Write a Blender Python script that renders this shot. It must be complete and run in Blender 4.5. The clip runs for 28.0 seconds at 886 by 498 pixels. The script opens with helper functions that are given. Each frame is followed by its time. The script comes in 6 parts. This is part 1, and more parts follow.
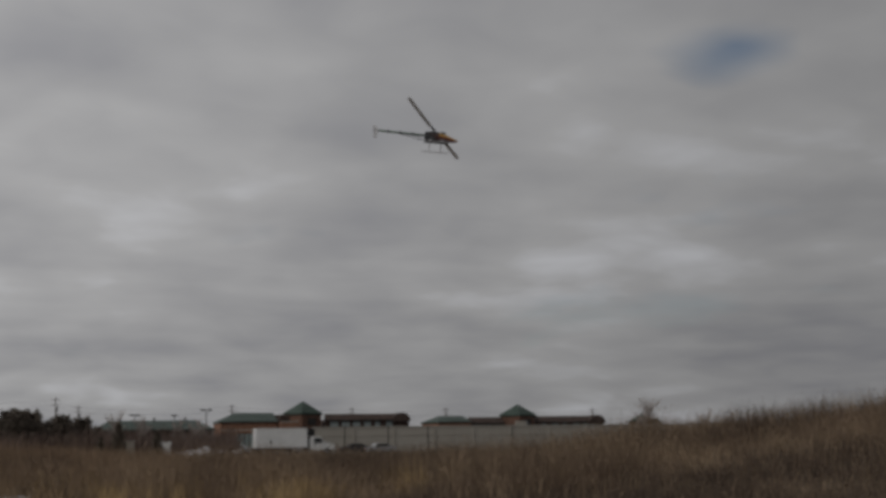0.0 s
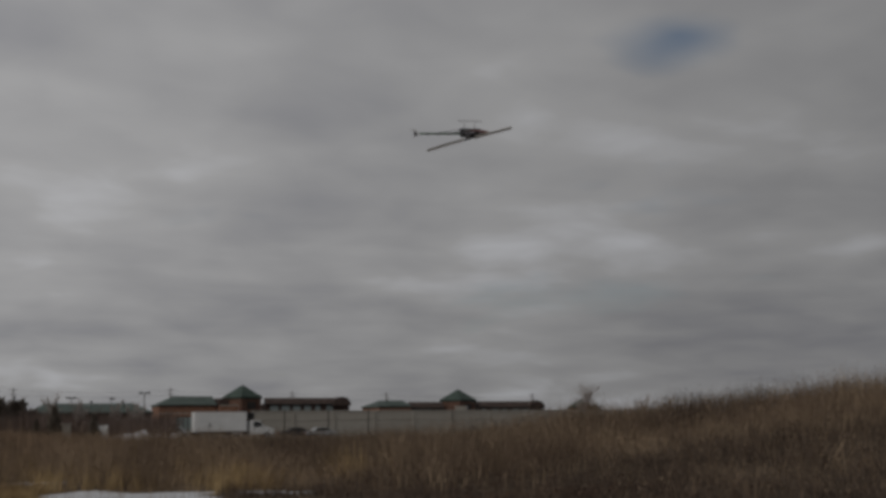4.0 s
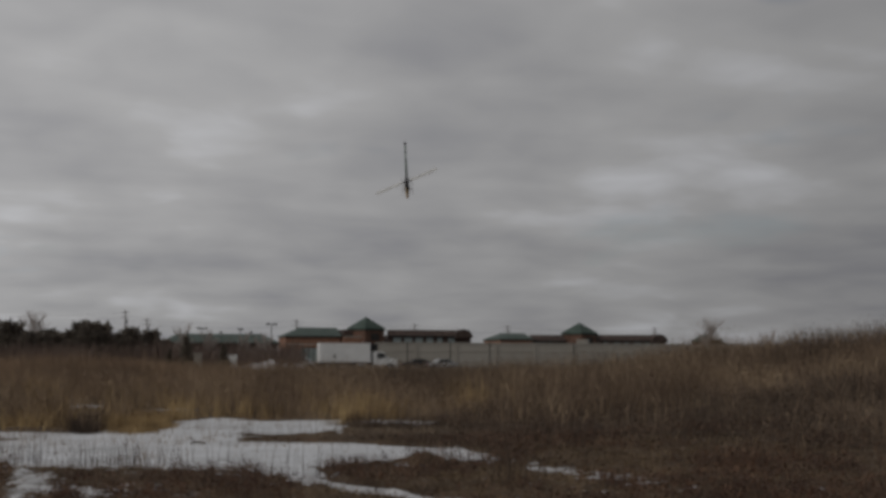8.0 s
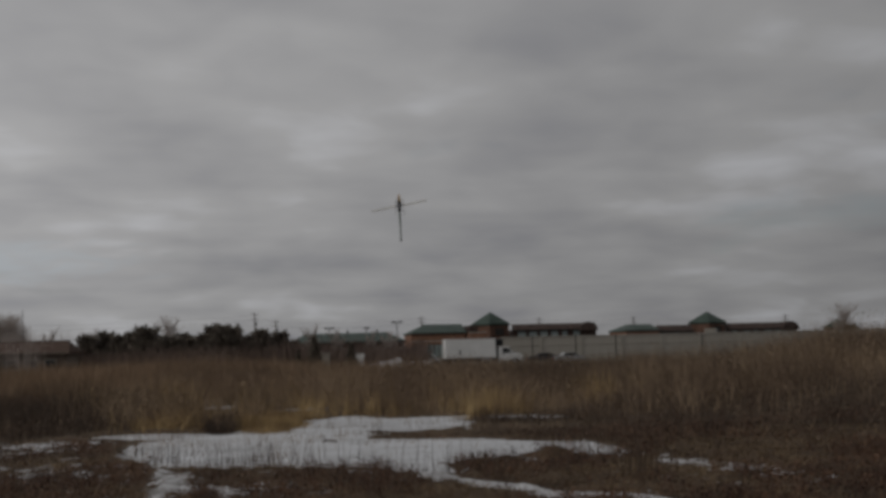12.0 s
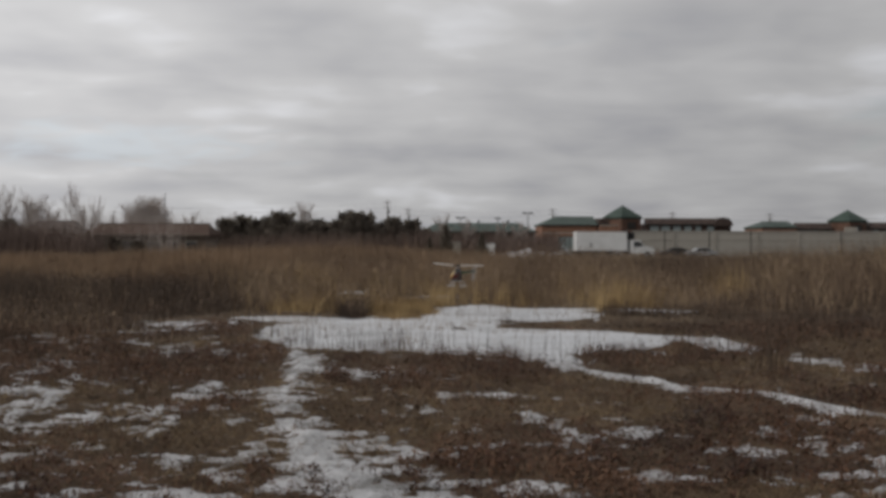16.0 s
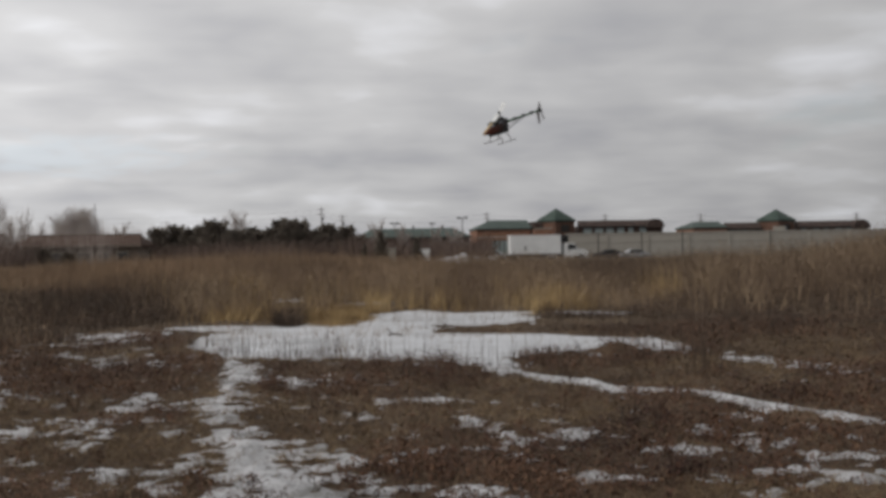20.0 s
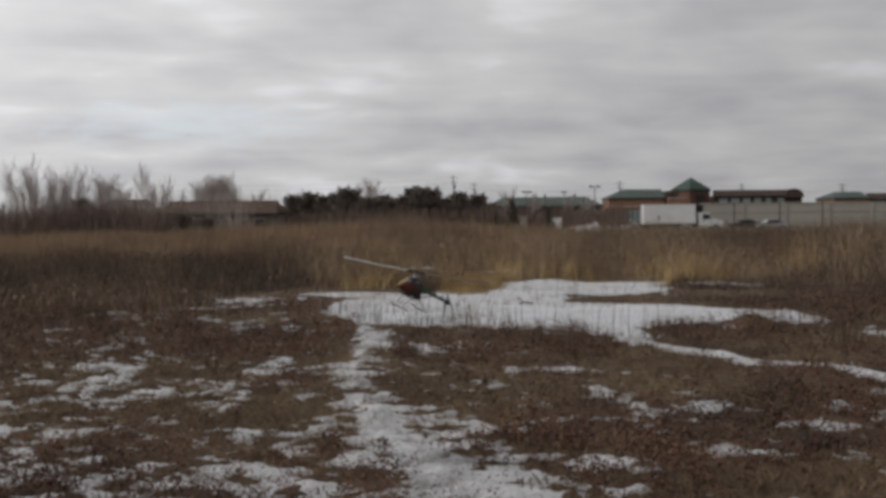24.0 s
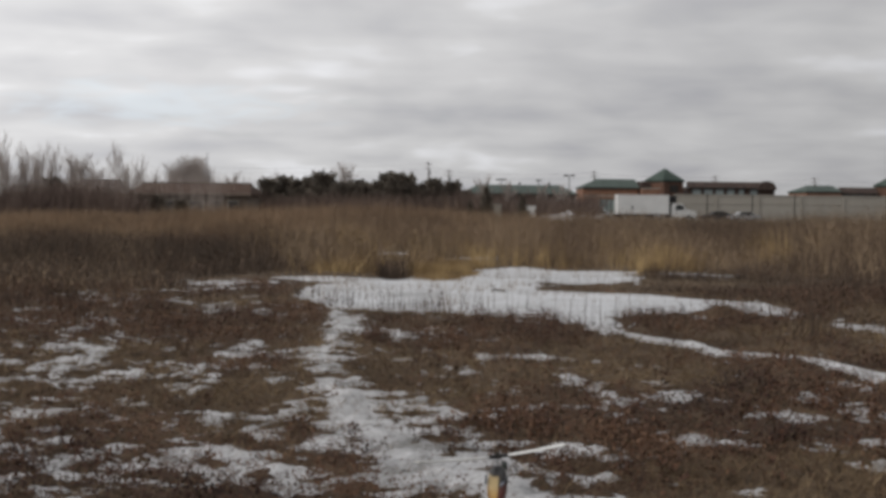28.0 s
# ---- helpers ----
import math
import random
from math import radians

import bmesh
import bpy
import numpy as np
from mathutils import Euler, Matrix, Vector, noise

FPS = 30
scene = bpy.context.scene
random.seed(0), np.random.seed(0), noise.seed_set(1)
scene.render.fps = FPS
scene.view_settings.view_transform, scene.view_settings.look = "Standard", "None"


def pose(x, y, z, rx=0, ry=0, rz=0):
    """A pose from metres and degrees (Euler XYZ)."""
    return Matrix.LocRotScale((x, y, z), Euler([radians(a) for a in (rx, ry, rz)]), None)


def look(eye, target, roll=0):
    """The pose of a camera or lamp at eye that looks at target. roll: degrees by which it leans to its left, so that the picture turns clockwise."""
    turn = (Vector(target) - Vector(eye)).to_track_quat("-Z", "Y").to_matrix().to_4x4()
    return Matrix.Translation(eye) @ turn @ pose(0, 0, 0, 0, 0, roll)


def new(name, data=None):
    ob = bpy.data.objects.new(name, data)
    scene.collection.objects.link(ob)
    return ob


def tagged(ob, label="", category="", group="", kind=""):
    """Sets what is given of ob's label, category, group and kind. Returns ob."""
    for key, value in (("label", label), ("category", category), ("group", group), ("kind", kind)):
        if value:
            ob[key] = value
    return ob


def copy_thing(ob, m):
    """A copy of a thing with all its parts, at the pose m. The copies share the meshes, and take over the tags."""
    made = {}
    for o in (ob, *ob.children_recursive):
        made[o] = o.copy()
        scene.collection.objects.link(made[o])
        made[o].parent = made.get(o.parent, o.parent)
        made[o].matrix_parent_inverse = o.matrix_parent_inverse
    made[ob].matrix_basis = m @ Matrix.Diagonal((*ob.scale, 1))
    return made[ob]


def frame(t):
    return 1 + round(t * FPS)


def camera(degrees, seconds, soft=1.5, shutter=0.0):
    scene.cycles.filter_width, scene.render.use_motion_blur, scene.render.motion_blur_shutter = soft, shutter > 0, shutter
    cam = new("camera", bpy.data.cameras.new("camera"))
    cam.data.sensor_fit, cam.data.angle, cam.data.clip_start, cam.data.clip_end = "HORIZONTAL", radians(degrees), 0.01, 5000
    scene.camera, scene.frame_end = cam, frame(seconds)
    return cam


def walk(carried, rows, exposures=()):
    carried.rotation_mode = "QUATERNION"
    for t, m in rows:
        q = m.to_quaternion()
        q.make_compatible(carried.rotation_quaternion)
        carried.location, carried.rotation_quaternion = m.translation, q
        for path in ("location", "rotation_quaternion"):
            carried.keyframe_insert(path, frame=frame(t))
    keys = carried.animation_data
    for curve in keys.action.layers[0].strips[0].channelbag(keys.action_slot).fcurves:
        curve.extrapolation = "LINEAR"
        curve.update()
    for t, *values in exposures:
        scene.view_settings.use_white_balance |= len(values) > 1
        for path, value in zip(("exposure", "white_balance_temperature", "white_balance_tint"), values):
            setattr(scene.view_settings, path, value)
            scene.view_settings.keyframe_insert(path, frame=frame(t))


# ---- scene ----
# ---------------------------------------------------------------- camera
EYE = (0.0, 0.0, 1.65)
cam = camera(40.0, 28.0, soft=3.7)
LOOKS = [  # seconds, yaw, pitch, roll
    (0, -16.56, 8.76, 0.67), (0.5, -15.70, 8.93, 0.37), (1, -15.25, 8.22, -0.27),
    (1.5, -15.26, 7.86, 0.07), (2, -16.04, 7.86, 0.27), (2.5, -17.20, 7.10, -0.48),
    (3, -18.35, 7.71, -0.27), (3.5, -19.09, 8.21, 0.06), (5.5, -19.48, 7.01, 0.70),
    (6, -19.12, 6.91, 0.39), (6.5, -18.68, 6.67, 0.70), (7, -17.30, 6.06, 0.55),
    (7.5, -15.77, 5.28, 0.00), (8, -13.67, 4.90, -0.18), (8.5, -12.19, 6.78, 0.76),
    (9, -11.06, 8.83, 1.19), (9.5, -10.77, 9.63, 1.00), (10, -11.71, 7.88, 0.37),
    (10.5, -11.77, 7.87, -0.14), (11, -11.19, 7.09, 0.53), (11.5, -9.83, 6.78, 1.33),
    (12, -7.80, 4.72, 1.38), (12.5, -5.60, 3.35, 0.78), (13, -4.61, 1.85, -0.12),
    (13.5, -3.65, 2.19, 0.19), (15.5, -1.88, 0.03, -0.52), (16, -1.67, -0.36, -0.13),
    (16.5, -0.70, -1.25, -0.33), (17, -0.00, -1.14, -0.00), (17.5, -0.83, -1.12, -0.13),
    (18, -2.69, -1.57, -0.91), (18.5, -4.99, -1.02, -0.92), (19, -4.83, -1.75, -0.96),
    (19.5, -4.74, -0.47, -0.06), (20, -4.73, -0.12, 0.93), (20.5, -3.75, -0.28, 1.07),
    (21, -2.66, 0.02, 0.45), (21.5, -1.82, -0.22, -0.16), (23.5, 0.51, -1.00, 0.37),
    (24, 1.45, -1.53, 0.50), (24.5, 2.26, -2.10, 0.13), (25, 2.41, -2.29, -0.15),
    (25.5, 1.35, -2.34, 0.01), (26, 0.89, -2.24, 0.02), (26.5, 0.91, -2.17, -0.61),
    (27, 0.61, -1.91, -0.24), (27.5, 0.51, -1.97, -0.67), (28, 0.24, -2.18, -0.61),
]
STOPS = [(0, -0.32), (1, -0.46), (2, -0.5), (6, -0.4), (7, -0.4), (8, -0.3), (9.0, -0.33), (9.6, -0.6), (11, -0.62), (12, -0.5), (13, -0.24), (13.5, -0.14), (15.5, 0.21), (16, 0.25), (17, 0.39), (20, 0.41), (21, 0.3), (23.5, 0.35), (24, 0.35), (25, 0.57), (26, 0.55), (28, 0.53)]
walk(cam, [(t, pose(*EYE, 90 + p, r, y)) for t, y, p, r in LOOKS], exposures=STOPS)

# ---------------------------------------------------------------- sky and sun
SUN_AZ, SUN_EL = -112.0, 36.0  # degrees to the right of ahead, and up
sun_way = Vector((math.sin(radians(SUN_AZ)) * math.cos(radians(SUN_EL)), math.cos(radians(SUN_AZ)) * math.cos(radians(SUN_EL)), math.sin(radians(SUN_EL))))
sun = new("sun", bpy.data.lights.new("sun", "SUN"))
sun.data.energy, sun.data.angle, sun.data.color = 0.95, radians(25), (1.0, 0.95, 0.88)
sun.matrix_world = look(sun_way * 100, (0, 0, 0))


class Nodes:
    """Short hand for a node tree."""

    def __init__(self, tree):
        self.tree = tree
        tree.nodes.clear()

    def add(self, kind, op="", blend="", clamp=False, **ins):
        node = self.tree.nodes.new(kind)
        if op:
            node.operation = op
        if clamp:
            node.use_clamp = True
        if blend:
            node.data_type, node.blend_type = "RGBA", blend
        for k, v in ins.items():
            self.put(node, k, v)
        return node

    def put(self, node, k, v):
        key = int(k[1:]) if k[0] == "i" and k[1:].isdigit() else k.replace("_", " ")
        if isinstance(v, bpy.types.NodeSocket):
            self.tree.links.new(v, node.inputs[key])
        else:
            node.inputs[key].default_value = v

    def math(self, op, a, b=0.0, clamp=False):
        n = self.add("ShaderNodeMath", op=op, clamp=clamp, i0=a, i1=b)
        return n.outputs[0]

    def noise(self, vec, scale, detail=4.0, rough=0.55, warp=0.0):
        n = self.add("ShaderNodeTexNoise", i0=vec, Scale=scale, Detail=detail, Roughness=rough, Distortion=warp)
        return n.outputs[0]

    def ramp(self, fac, stops):
        n = self.add("ShaderNodeValToRGB", Fac=fac)
        el = n.color_ramp.elements
        while len(el) < len(stops):
            el.new(0.5)
        for e, (p, c) in zip(el, stops):
            e.position = p
            e.color = (*c, 1) if len(c) == 3 else c
        return n.outputs[0]

    def mix(self, fac, a, b, kind="MIX"):
        n = self.add("ShaderNodeMix", blend=kind)
        for i, v in ((0, fac), (6, a), (7, b)):
            if isinstance(v, bpy.types.NodeSocket):
                self.tree.links.new(v, n.inputs[i])
            else:
                n.inputs[i].default_value = (*v, 1) if isinstance(v, tuple) and len(v) == 3 else v
        return n.outputs[2]


def make_sky():
    world = bpy.data.worlds.new("sky")
    scene.world = world
    world.use_nodes = True
    n = Nodes(world.node_tree)
    way = n.add("ShaderNodeTexCoord").outputs["Generated"]
    sep = n.add("ShaderNodeSeparateXYZ", Vector=way)
    up = n.math("MAXIMUM", sep.outputs[2], 0.0)
    deep = n.math("ADD", up, 0.20)
    flat = n.add("ShaderNodeCombineXYZ", X=n.math("DIVIDE", sep.outputs[0], deep), Y=n.math("DIVIDE", sep.outputs[1], deep), Z=0.0).outputs[0]
    big = n.noise(flat, 1.15, 2.0, 0.45, 0.2)
    mid = n.noise(flat, 3.0, 2.6, 0.45, 0.3)
    wisp = n.noise(flat, 7.5, 3.0, 0.5, 0.5)
    lump = n.math("ADD", n.math("MULTIPLY", big, 0.56), n.math("ADD", n.math("MULTIPLY", mid, 0.35), n.math("MULTIPLY", wisp, 0.09)))
    bands = n.add("ShaderNodeVectorMath", op="MULTIPLY", i0=way, i1=(2.4, 2.4, 30.0)).outputs[0]
    bands = n.noise(bands, 1.5, 2.6, 0.5, 0.3)
    near_low = n.math("MULTIPLY", n.math("SUBTRACT", 1.0, n.math("MULTIPLY", up, 4.2), True), 0.37)
    lump = n.math("ADD", lump, n.math("MULTIPLY", n.math("SUBTRACT", bands, 0.5), near_low))
    grey = n.ramp(lump, [(0.36, (0.324, 0.325, 0.343)), (0.45, (0.386, 0.385, 0.394)), (0.55, (0.451, 0.449, 0.454)), (0.65, (0.60, 0.605, 0.628))])
    # the cloud is thinner and brighter to the left
    side = n.add("ShaderNodeVectorMath", op="DOT_PRODUCT", i0=way, i1=THIN).outputs["Value"]
    bright = n.math("ADD", 0.74, n.math("MULTIPLY", n.math("MAXIMUM", side, 0.0), 0.74))
    low = n.add("ShaderNodeVectorMath", op="DOT_PRODUCT", i0=way, i1=GLOW).outputs["Value"]
    bright = n.math("ADD", bright, n.math("MULTIPLY", n.math("MAXIMUM", n.math("SUBTRACT", low, 0.945), 0.0), 2.6))
    thin = n.add("ShaderNodeVectorMath", op="SUBTRACT", i0=way, i1=PALE).outputs[0]
    thin = n.add("ShaderNodeVectorMath", op="MULTIPLY", i0=thin, i1=(0.8, 0.8, 5.0)).outputs[0]
    thin = n.add("ShaderNodeVectorMath", op="LENGTH", i0=thin).outputs["Value"]
    thin = n.math("ADD", thin, n.math("MULTIPLY", n.math("SUBTRACT", wisp, 0.5), 0.22))
    grey = n.mix(n.ramp(thin, [(0.02, (0.5, 0.5, 0.5)), (0.10, (0, 0, 0))]), grey, (0.475, 0.525, 0.565))
    bright = n.math("MULTIPLY", bright, n.math("ADD", 0.895, n.math("MULTIPLY", n.math("MULTIPLY", up, 7.0, True), 0.105)))
    lit = n.mix(1.0, grey, n.add("ShaderNodeCombineXYZ", X=bright, Y=bright, Z=bright).outputs[0], "MULTIPLY")
    air = n.add("ShaderNodeTexSky")
    air.sky_type, air.sun_disc, air.sun_elevation, air.sun_rotation = "NISHITA", False, radians(SUN_EL), radians(SUN_AZ)
    blue = air.outputs[0]
    gaps = n.noise(flat, 1.05, 4.0, 0.6, 0.2)
    gap = n.ramp(gaps, [(0.59, (0, 0, 0)), (0.74, (1, 1, 1))])
    hole = n.add("ShaderNodeVectorMath", op="SUBTRACT", i0=way, i1=HOLE).outputs[0]
    hole = n.add("ShaderNodeVectorMath", op="MULTIPLY", i0=hole, i1=(0.9, 0.9, 2.7)).outputs[0]
    hole = n.add("ShaderNodeVectorMath", op="LENGTH", i0=hole).outputs["Value"]
    hole = n.math("ADD", hole, n.math("MULTIPLY", n.math("SUBTRACT", mid, 0.5), 0.16))
    hole = n.ramp(hole, [(0.010, (0.72, 0.72, 0.72)), (0.072, (0, 0, 0))])
    gap = n.math("MAXIMUM", n.math("MULTIPLY", gap, 0.4), hole)
    cloud = n.add("ShaderNodeBackground", Color=lit, Strength=0.92)
    clear = n.add("ShaderNodeBackground", Color=blue, Strength=0.05)
    both = n.add("ShaderNodeMixShader", i0=gap, i1=cloud.outputs[0], i2=clear.outputs[0])
    n.add("ShaderNodeOutputWorld", Surface=both.outputs[0])


GLOW = (-0.40, 0.914, 0.06)  # the cloud breaks towards the horizon there
PALE = (-0.226, 0.971, 0.075)
THIN = (-0.73, 0.39, 0.56)
HOLE = tuple(Vector((math.sin(radians(30.8)) * math.cos(radians(17.6)), math.cos(radians(30.8)) * math.cos(radians(17.6)), math.sin(radians(17.6)))))
make_sky()


# ---------------------------------------------------------------- materials
def surface(name, colours, rough=0.8, metal=0.0, scale=3.0, fine=25.0, bump=0.2, island=0.0, spread=0.0, coords="Object", spec=0.3):
    """A worn surface: a ramp of base colours over noise at two scales, with fine relief; island varies each loose piece, spread each object."""
    mat = bpy.data.materials.new(name)
    mat.use_nodes = True
    n = Nodes(mat.node_tree)
    vec = n.add("ShaderNodeTexCoord").outputs[coords]
    a = n.noise(vec, scale, 4.0)
    b = n.noise(vec, fine, 3.0)
    fac = n.math("ADD", n.math("MULTIPLY", a, 0.65), n.math("MULTIPLY", b, 0.35))
    if island:
        fac = n.math("ADD", n.math("MULTIPLY", n.math("SUBTRACT", fac, 0.5), 3.4), 0.5)
        r = n.add("ShaderNodeNewGeometry").outputs["Random Per Island"]
        fac = n.math("ADD", n.math("MULTIPLY", fac, 1 - island), n.math("MULTIPLY", r, island))
    if spread:
        r = n.add("ShaderNodeObjectInfo").outputs["Random"]
        fac = n.math("ADD", n.math("MULTIPLY", fac, 1 - spread), n.math("MULTIPLY", r, spread))
    lo, hi = (0.16, 0.84) if island or spread else (0.36, 0.64)
    k = len(colours)
    col = n.ramp(fac, [(lo + (hi - lo) * i / max(1, k - 1), c) for i, c in enumerate(colours)])
    bs = n.add("ShaderNodeBsdfPrincipled", Base_Color=col, Roughness=rough, Metallic=metal)
    bs.inputs["Specular IOR Level"].default_value = spec
    if bump:
        bp = n.add("ShaderNodeBump", Strength=bump, Distance=0.02, Height=b)
        n.tree.links.new(bp.outputs[0], bs.inputs["Normal"])
    n.add("ShaderNodeOutputMaterial", Surface=bs.outputs[0])
    return mat


def canopy_paint():
    """Black, with dark red lower flanks and nose tip, a gold cheek and a pale glint painted on as colour."""
    mat = bpy.data.materials.new("canopy_paint")
    mat.use_nodes = True
    n = Nodes(mat.node_tree)
    where = n.add("ShaderNodeTexCoord").outputs["Object"]
    sep = n.add("ShaderNodeSeparateXYZ", Vector=where)
    front = n.math("ADD", n.math("MULTIPLY", sep.outputs[0], 2.0), n.math("MULTIPLY", sep.outputs[2], -0.9))
    col = n.ramp(front, [(0.0, (0.022, 0.013, 0.013)), (0.16, (0.065, 0.018, 0.015)), (0.48, (0.13, 0.026, 0.017))])
    height = n.math("ADD", n.math("MULTIPLY", n.math("ADD", sep.outputs[2], n.math("MULTIPLY", sep.outputs[0], 0.15)), 4.0), 0.5)
    cheek = n.ramp(height, [(0.44, (0, 0, 0)), (0.48, (1, 1, 1)), (0.80, (1, 1, 1)), (0.83, (0, 0, 0))])
    cheek = n.math("MULTIPLY", cheek, n.ramp(n.math("ADD", n.math("MULTIPLY", sep.outputs[1], 8.0), 0.5), [(0.56, (1, 1, 1)), (0.63, (0, 0, 0))]))
    cheek = n.math("MULTIPLY", cheek, n.ramp(n.math("MULTIPLY", sep.outputs[0], 2.0), [(0.12, (0, 0, 0)), (0.16, (1, 1, 1))]))
    gold = n.ramp(height, [(0.46, (0.40, 0.19, 0.04)), (0.58, (0.44, 0.25, 0.06)), (0.70, (0.50, 0.37, 0.18))])
    col = n.mix(n.ramp(height, [(0.66, (0, 0, 0)), (0.70, (1, 1, 1))]), col, (0.012, 0.012, 0.014))
    col = n.mix(cheek, col, gold)
    # bluish reflection on the black left side, painted into the base colour
    highlight = n.ramp(height, [(0.68, (0, 0, 0)), (0.695, (1, 1, 1)), (0.72, (1, 1, 1)), (0.735, (0, 0, 0))])
    highlight = n.math("MULTIPLY", highlight, n.math("GREATER_THAN", sep.outputs[1], 0.022))
    col = n.mix(highlight, col, (0.40, 0.42, 0.48))
    low = n.ramp(height, [(0.22, (1, 1, 1)), (0.26, (0, 0, 0))])
    col = n.mix(low, col, (0.016, 0.015, 0.016))
    dirt = n.noise(where, 14.0)
    col = n.mix(n.math("MULTIPLY", dirt, 0.18), col, (0.12, 0.10, 0.08))
    bs = n.add("ShaderNodeBsdfPrincipled", Base_Color=col, Roughness=0.45)
    bs.inputs["Specular IOR Level"].default_value = 0.3
    n.add("ShaderNodeOutputMaterial", Surface=bs.outputs[0])
    return mat



SOIL = surface("soil", [(0.044, 0.029, 0.019), (0.070, 0.048, 0.030), (0.101, 0.070, 0.044), (0.141, 0.101, 0.063)], 0.95, scale=1.3, fine=34.0, bump=0.8)
SNOW = surface("snow", [(0.201, 0.197, 0.191), (0.342, 0.342, 0.348), (0.464, 0.464, 0.473), (0.523, 0.523, 0.539)], 0.6, scale=2.4, fine=30.0, bump=0.35)
ICE = surface("pond_snow", [(0.33, 0.335, 0.345), (0.45, 0.455, 0.47), (0.52, 0.53, 0.55), (0.57, 0.58, 0.60)], 0.5, scale=0.9, fine=7.0, bump=0.25)
LEAF = surface("dead_leaf", [(0.025, 0.013, 0.011), (0.048, 0.025, 0.018), (0.085, 0.042, 0.026), (0.130, 0.067, 0.038), (0.202, 0.124, 0.079)], 0.85, island=0.4, scale=0.7, bump=0.1)
GRASS = surface("dead_grass", [(0.061, 0.040, 0.025), (0.116, 0.078, 0.047), (0.191, 0.135, 0.080), (0.306, 0.224, 0.134)], 0.9, island=0.6, scale=0.5, bump=0)
REED = surface("reed", [(0.150, 0.100, 0.052), (0.268, 0.183, 0.090), (0.400, 0.282, 0.140), (0.611, 0.446, 0.225)], 0.85, island=0.28, scale=0.5, fine=1.9, bump=0)
BRUSH = surface("brush", [(0.097, 0.067, 0.048), (0.167, 0.117, 0.082), (0.250, 0.180, 0.119), (0.373, 0.277, 0.180)], 0.9, island=0.30, scale=0.4, fine=1.9, bump=0)
DARKBRUSH = surface("dark_brush", [(0.039, 0.028, 0.021), (0.062, 0.045, 0.035), (0.098, 0.070, 0.051), (0.145, 0.109, 0.078)], 0.9, island=0.35, scale=0.4, fine=1.9, bump=0)
TANBRUSH = surface("tan_brush", [(0.146, 0.097, 0.063), (0.224, 0.150, 0.097), (0.305, 0.211, 0.137), (0.403, 0.288, 0.187)], 0.9, island=0.3, scale=0.28, fine=1.9, bump=0)
HOUSEWALL = surface("weathered_siding", [(0.129, 0.105, 0.087), (0.167, 0.136, 0.113), (0.204, 0.171, 0.139)], 0.9, scale=0.8, fine=8)
THICKET = surface("thicket_twigs", [(0.079, 0.055, 0.048), (0.113, 0.081, 0.068), (0.152, 0.110, 0.092), (0.192, 0.144, 0.120)], 0.9, island=0.35, scale=0.12, bump=0)
BARK = surface("bark", [(0.112, 0.094, 0.077), (0.175, 0.150, 0.125), (0.250, 0.213, 0.181)], 0.9, scale=2, fine=18, bump=0.5)
# far twigs, their colour paled to stand in for haze in the air
TWIG = surface("twig", [(0.315, 0.275, 0.248), (0.415, 0.362, 0.330), (0.510, 0.446, 0.415)], 0.9, island=0.5, bump=0)
PILESNOW = surface("ploughed_snow", [(0.50, 0.50, 0.51), (0.64, 0.64, 0.66), (0.76, 0.76, 0.78)], 0.7, scale=1.2, fine=9.0, bump=0.5)
PINE = surface("pine_needles", [(0.094, 0.083, 0.074), (0.142, 0.124, 0.106), (0.201, 0.173, 0.141), (0.274, 0.230, 0.185)], 0.9, island=0.35, bump=0, spec=0.1)
BRICK = surface("brick", [(0.19, 0.098, 0.064), (0.26, 0.138, 0.090), (0.33, 0.185, 0.124)], 0.85, scale=1.5, fine=12, bump=0.3)
# darker copy of the brick: the tower's shade is put into its colour
SHADEDBRICK = surface("shaded_tower_brick", [(0.090, 0.050, 0.036), (0.125, 0.070, 0.050), (0.165, 0.095, 0.068)], 0.85, scale=1.5, fine=12, bump=0.3)
DARKBRICK = surface("dark_brick", [(0.050, 0.032, 0.026), (0.078, 0.050, 0.040), (0.11, 0.07, 0.055)], 0.85, scale=1.0, fine=9, bump=0.3)
GREEN = surface("green_metal_roof", [(0.024, 0.042, 0.032), (0.033, 0.056, 0.043), (0.046, 0.071, 0.056)], 0.55, scale=0.6, fine=6, bump=0.1)
SHINGLE = surface("dark_shingle", [(0.038, 0.027, 0.024), (0.063, 0.045, 0.039), (0.096, 0.067, 0.057)], 0.9, scale=1.5, fine=10, bump=0.4)
REDROOF = surface("red_brown_roof", [(0.066, 0.042, 0.034), (0.087, 0.058, 0.046), (0.112, 0.077, 0.062)], 0.9, scale=1.0, fine=9, bump=0.3, spec=0.1)
CONCRETE = surface("precast_concrete", [(0.30, 0.275, 0.240), (0.37, 0.345, 0.303), (0.44, 0.41, 0.365)], 0.9, scale=0.5, fine=5, bump=0.2, spread=0.25)
STUCCO = surface("pale_stucco", [(0.30, 0.275, 0.235), (0.37, 0.34, 0.295), (0.44, 0.41, 0.355)], 0.9, scale=0.8, fine=8)
WHITE = surface("white_paint", [(0.66, 0.66, 0.65), (0.74, 0.74, 0.73), (0.80, 0.80, 0.79)], 0.45, scale=0.7, fine=8, bump=0.05, spec=0.5)
BLACK = surface("black_plastic", [(0.010, 0.010, 0.011), (0.018, 0.018, 0.019), (0.03, 0.03, 0.03)], 0.45, scale=8, fine=60, bump=0.05)
RUBBER = surface("rubber", [(0.014, 0.014, 0.014), (0.025, 0.025, 0.025), (0.04, 0.038, 0.036)], 0.9)
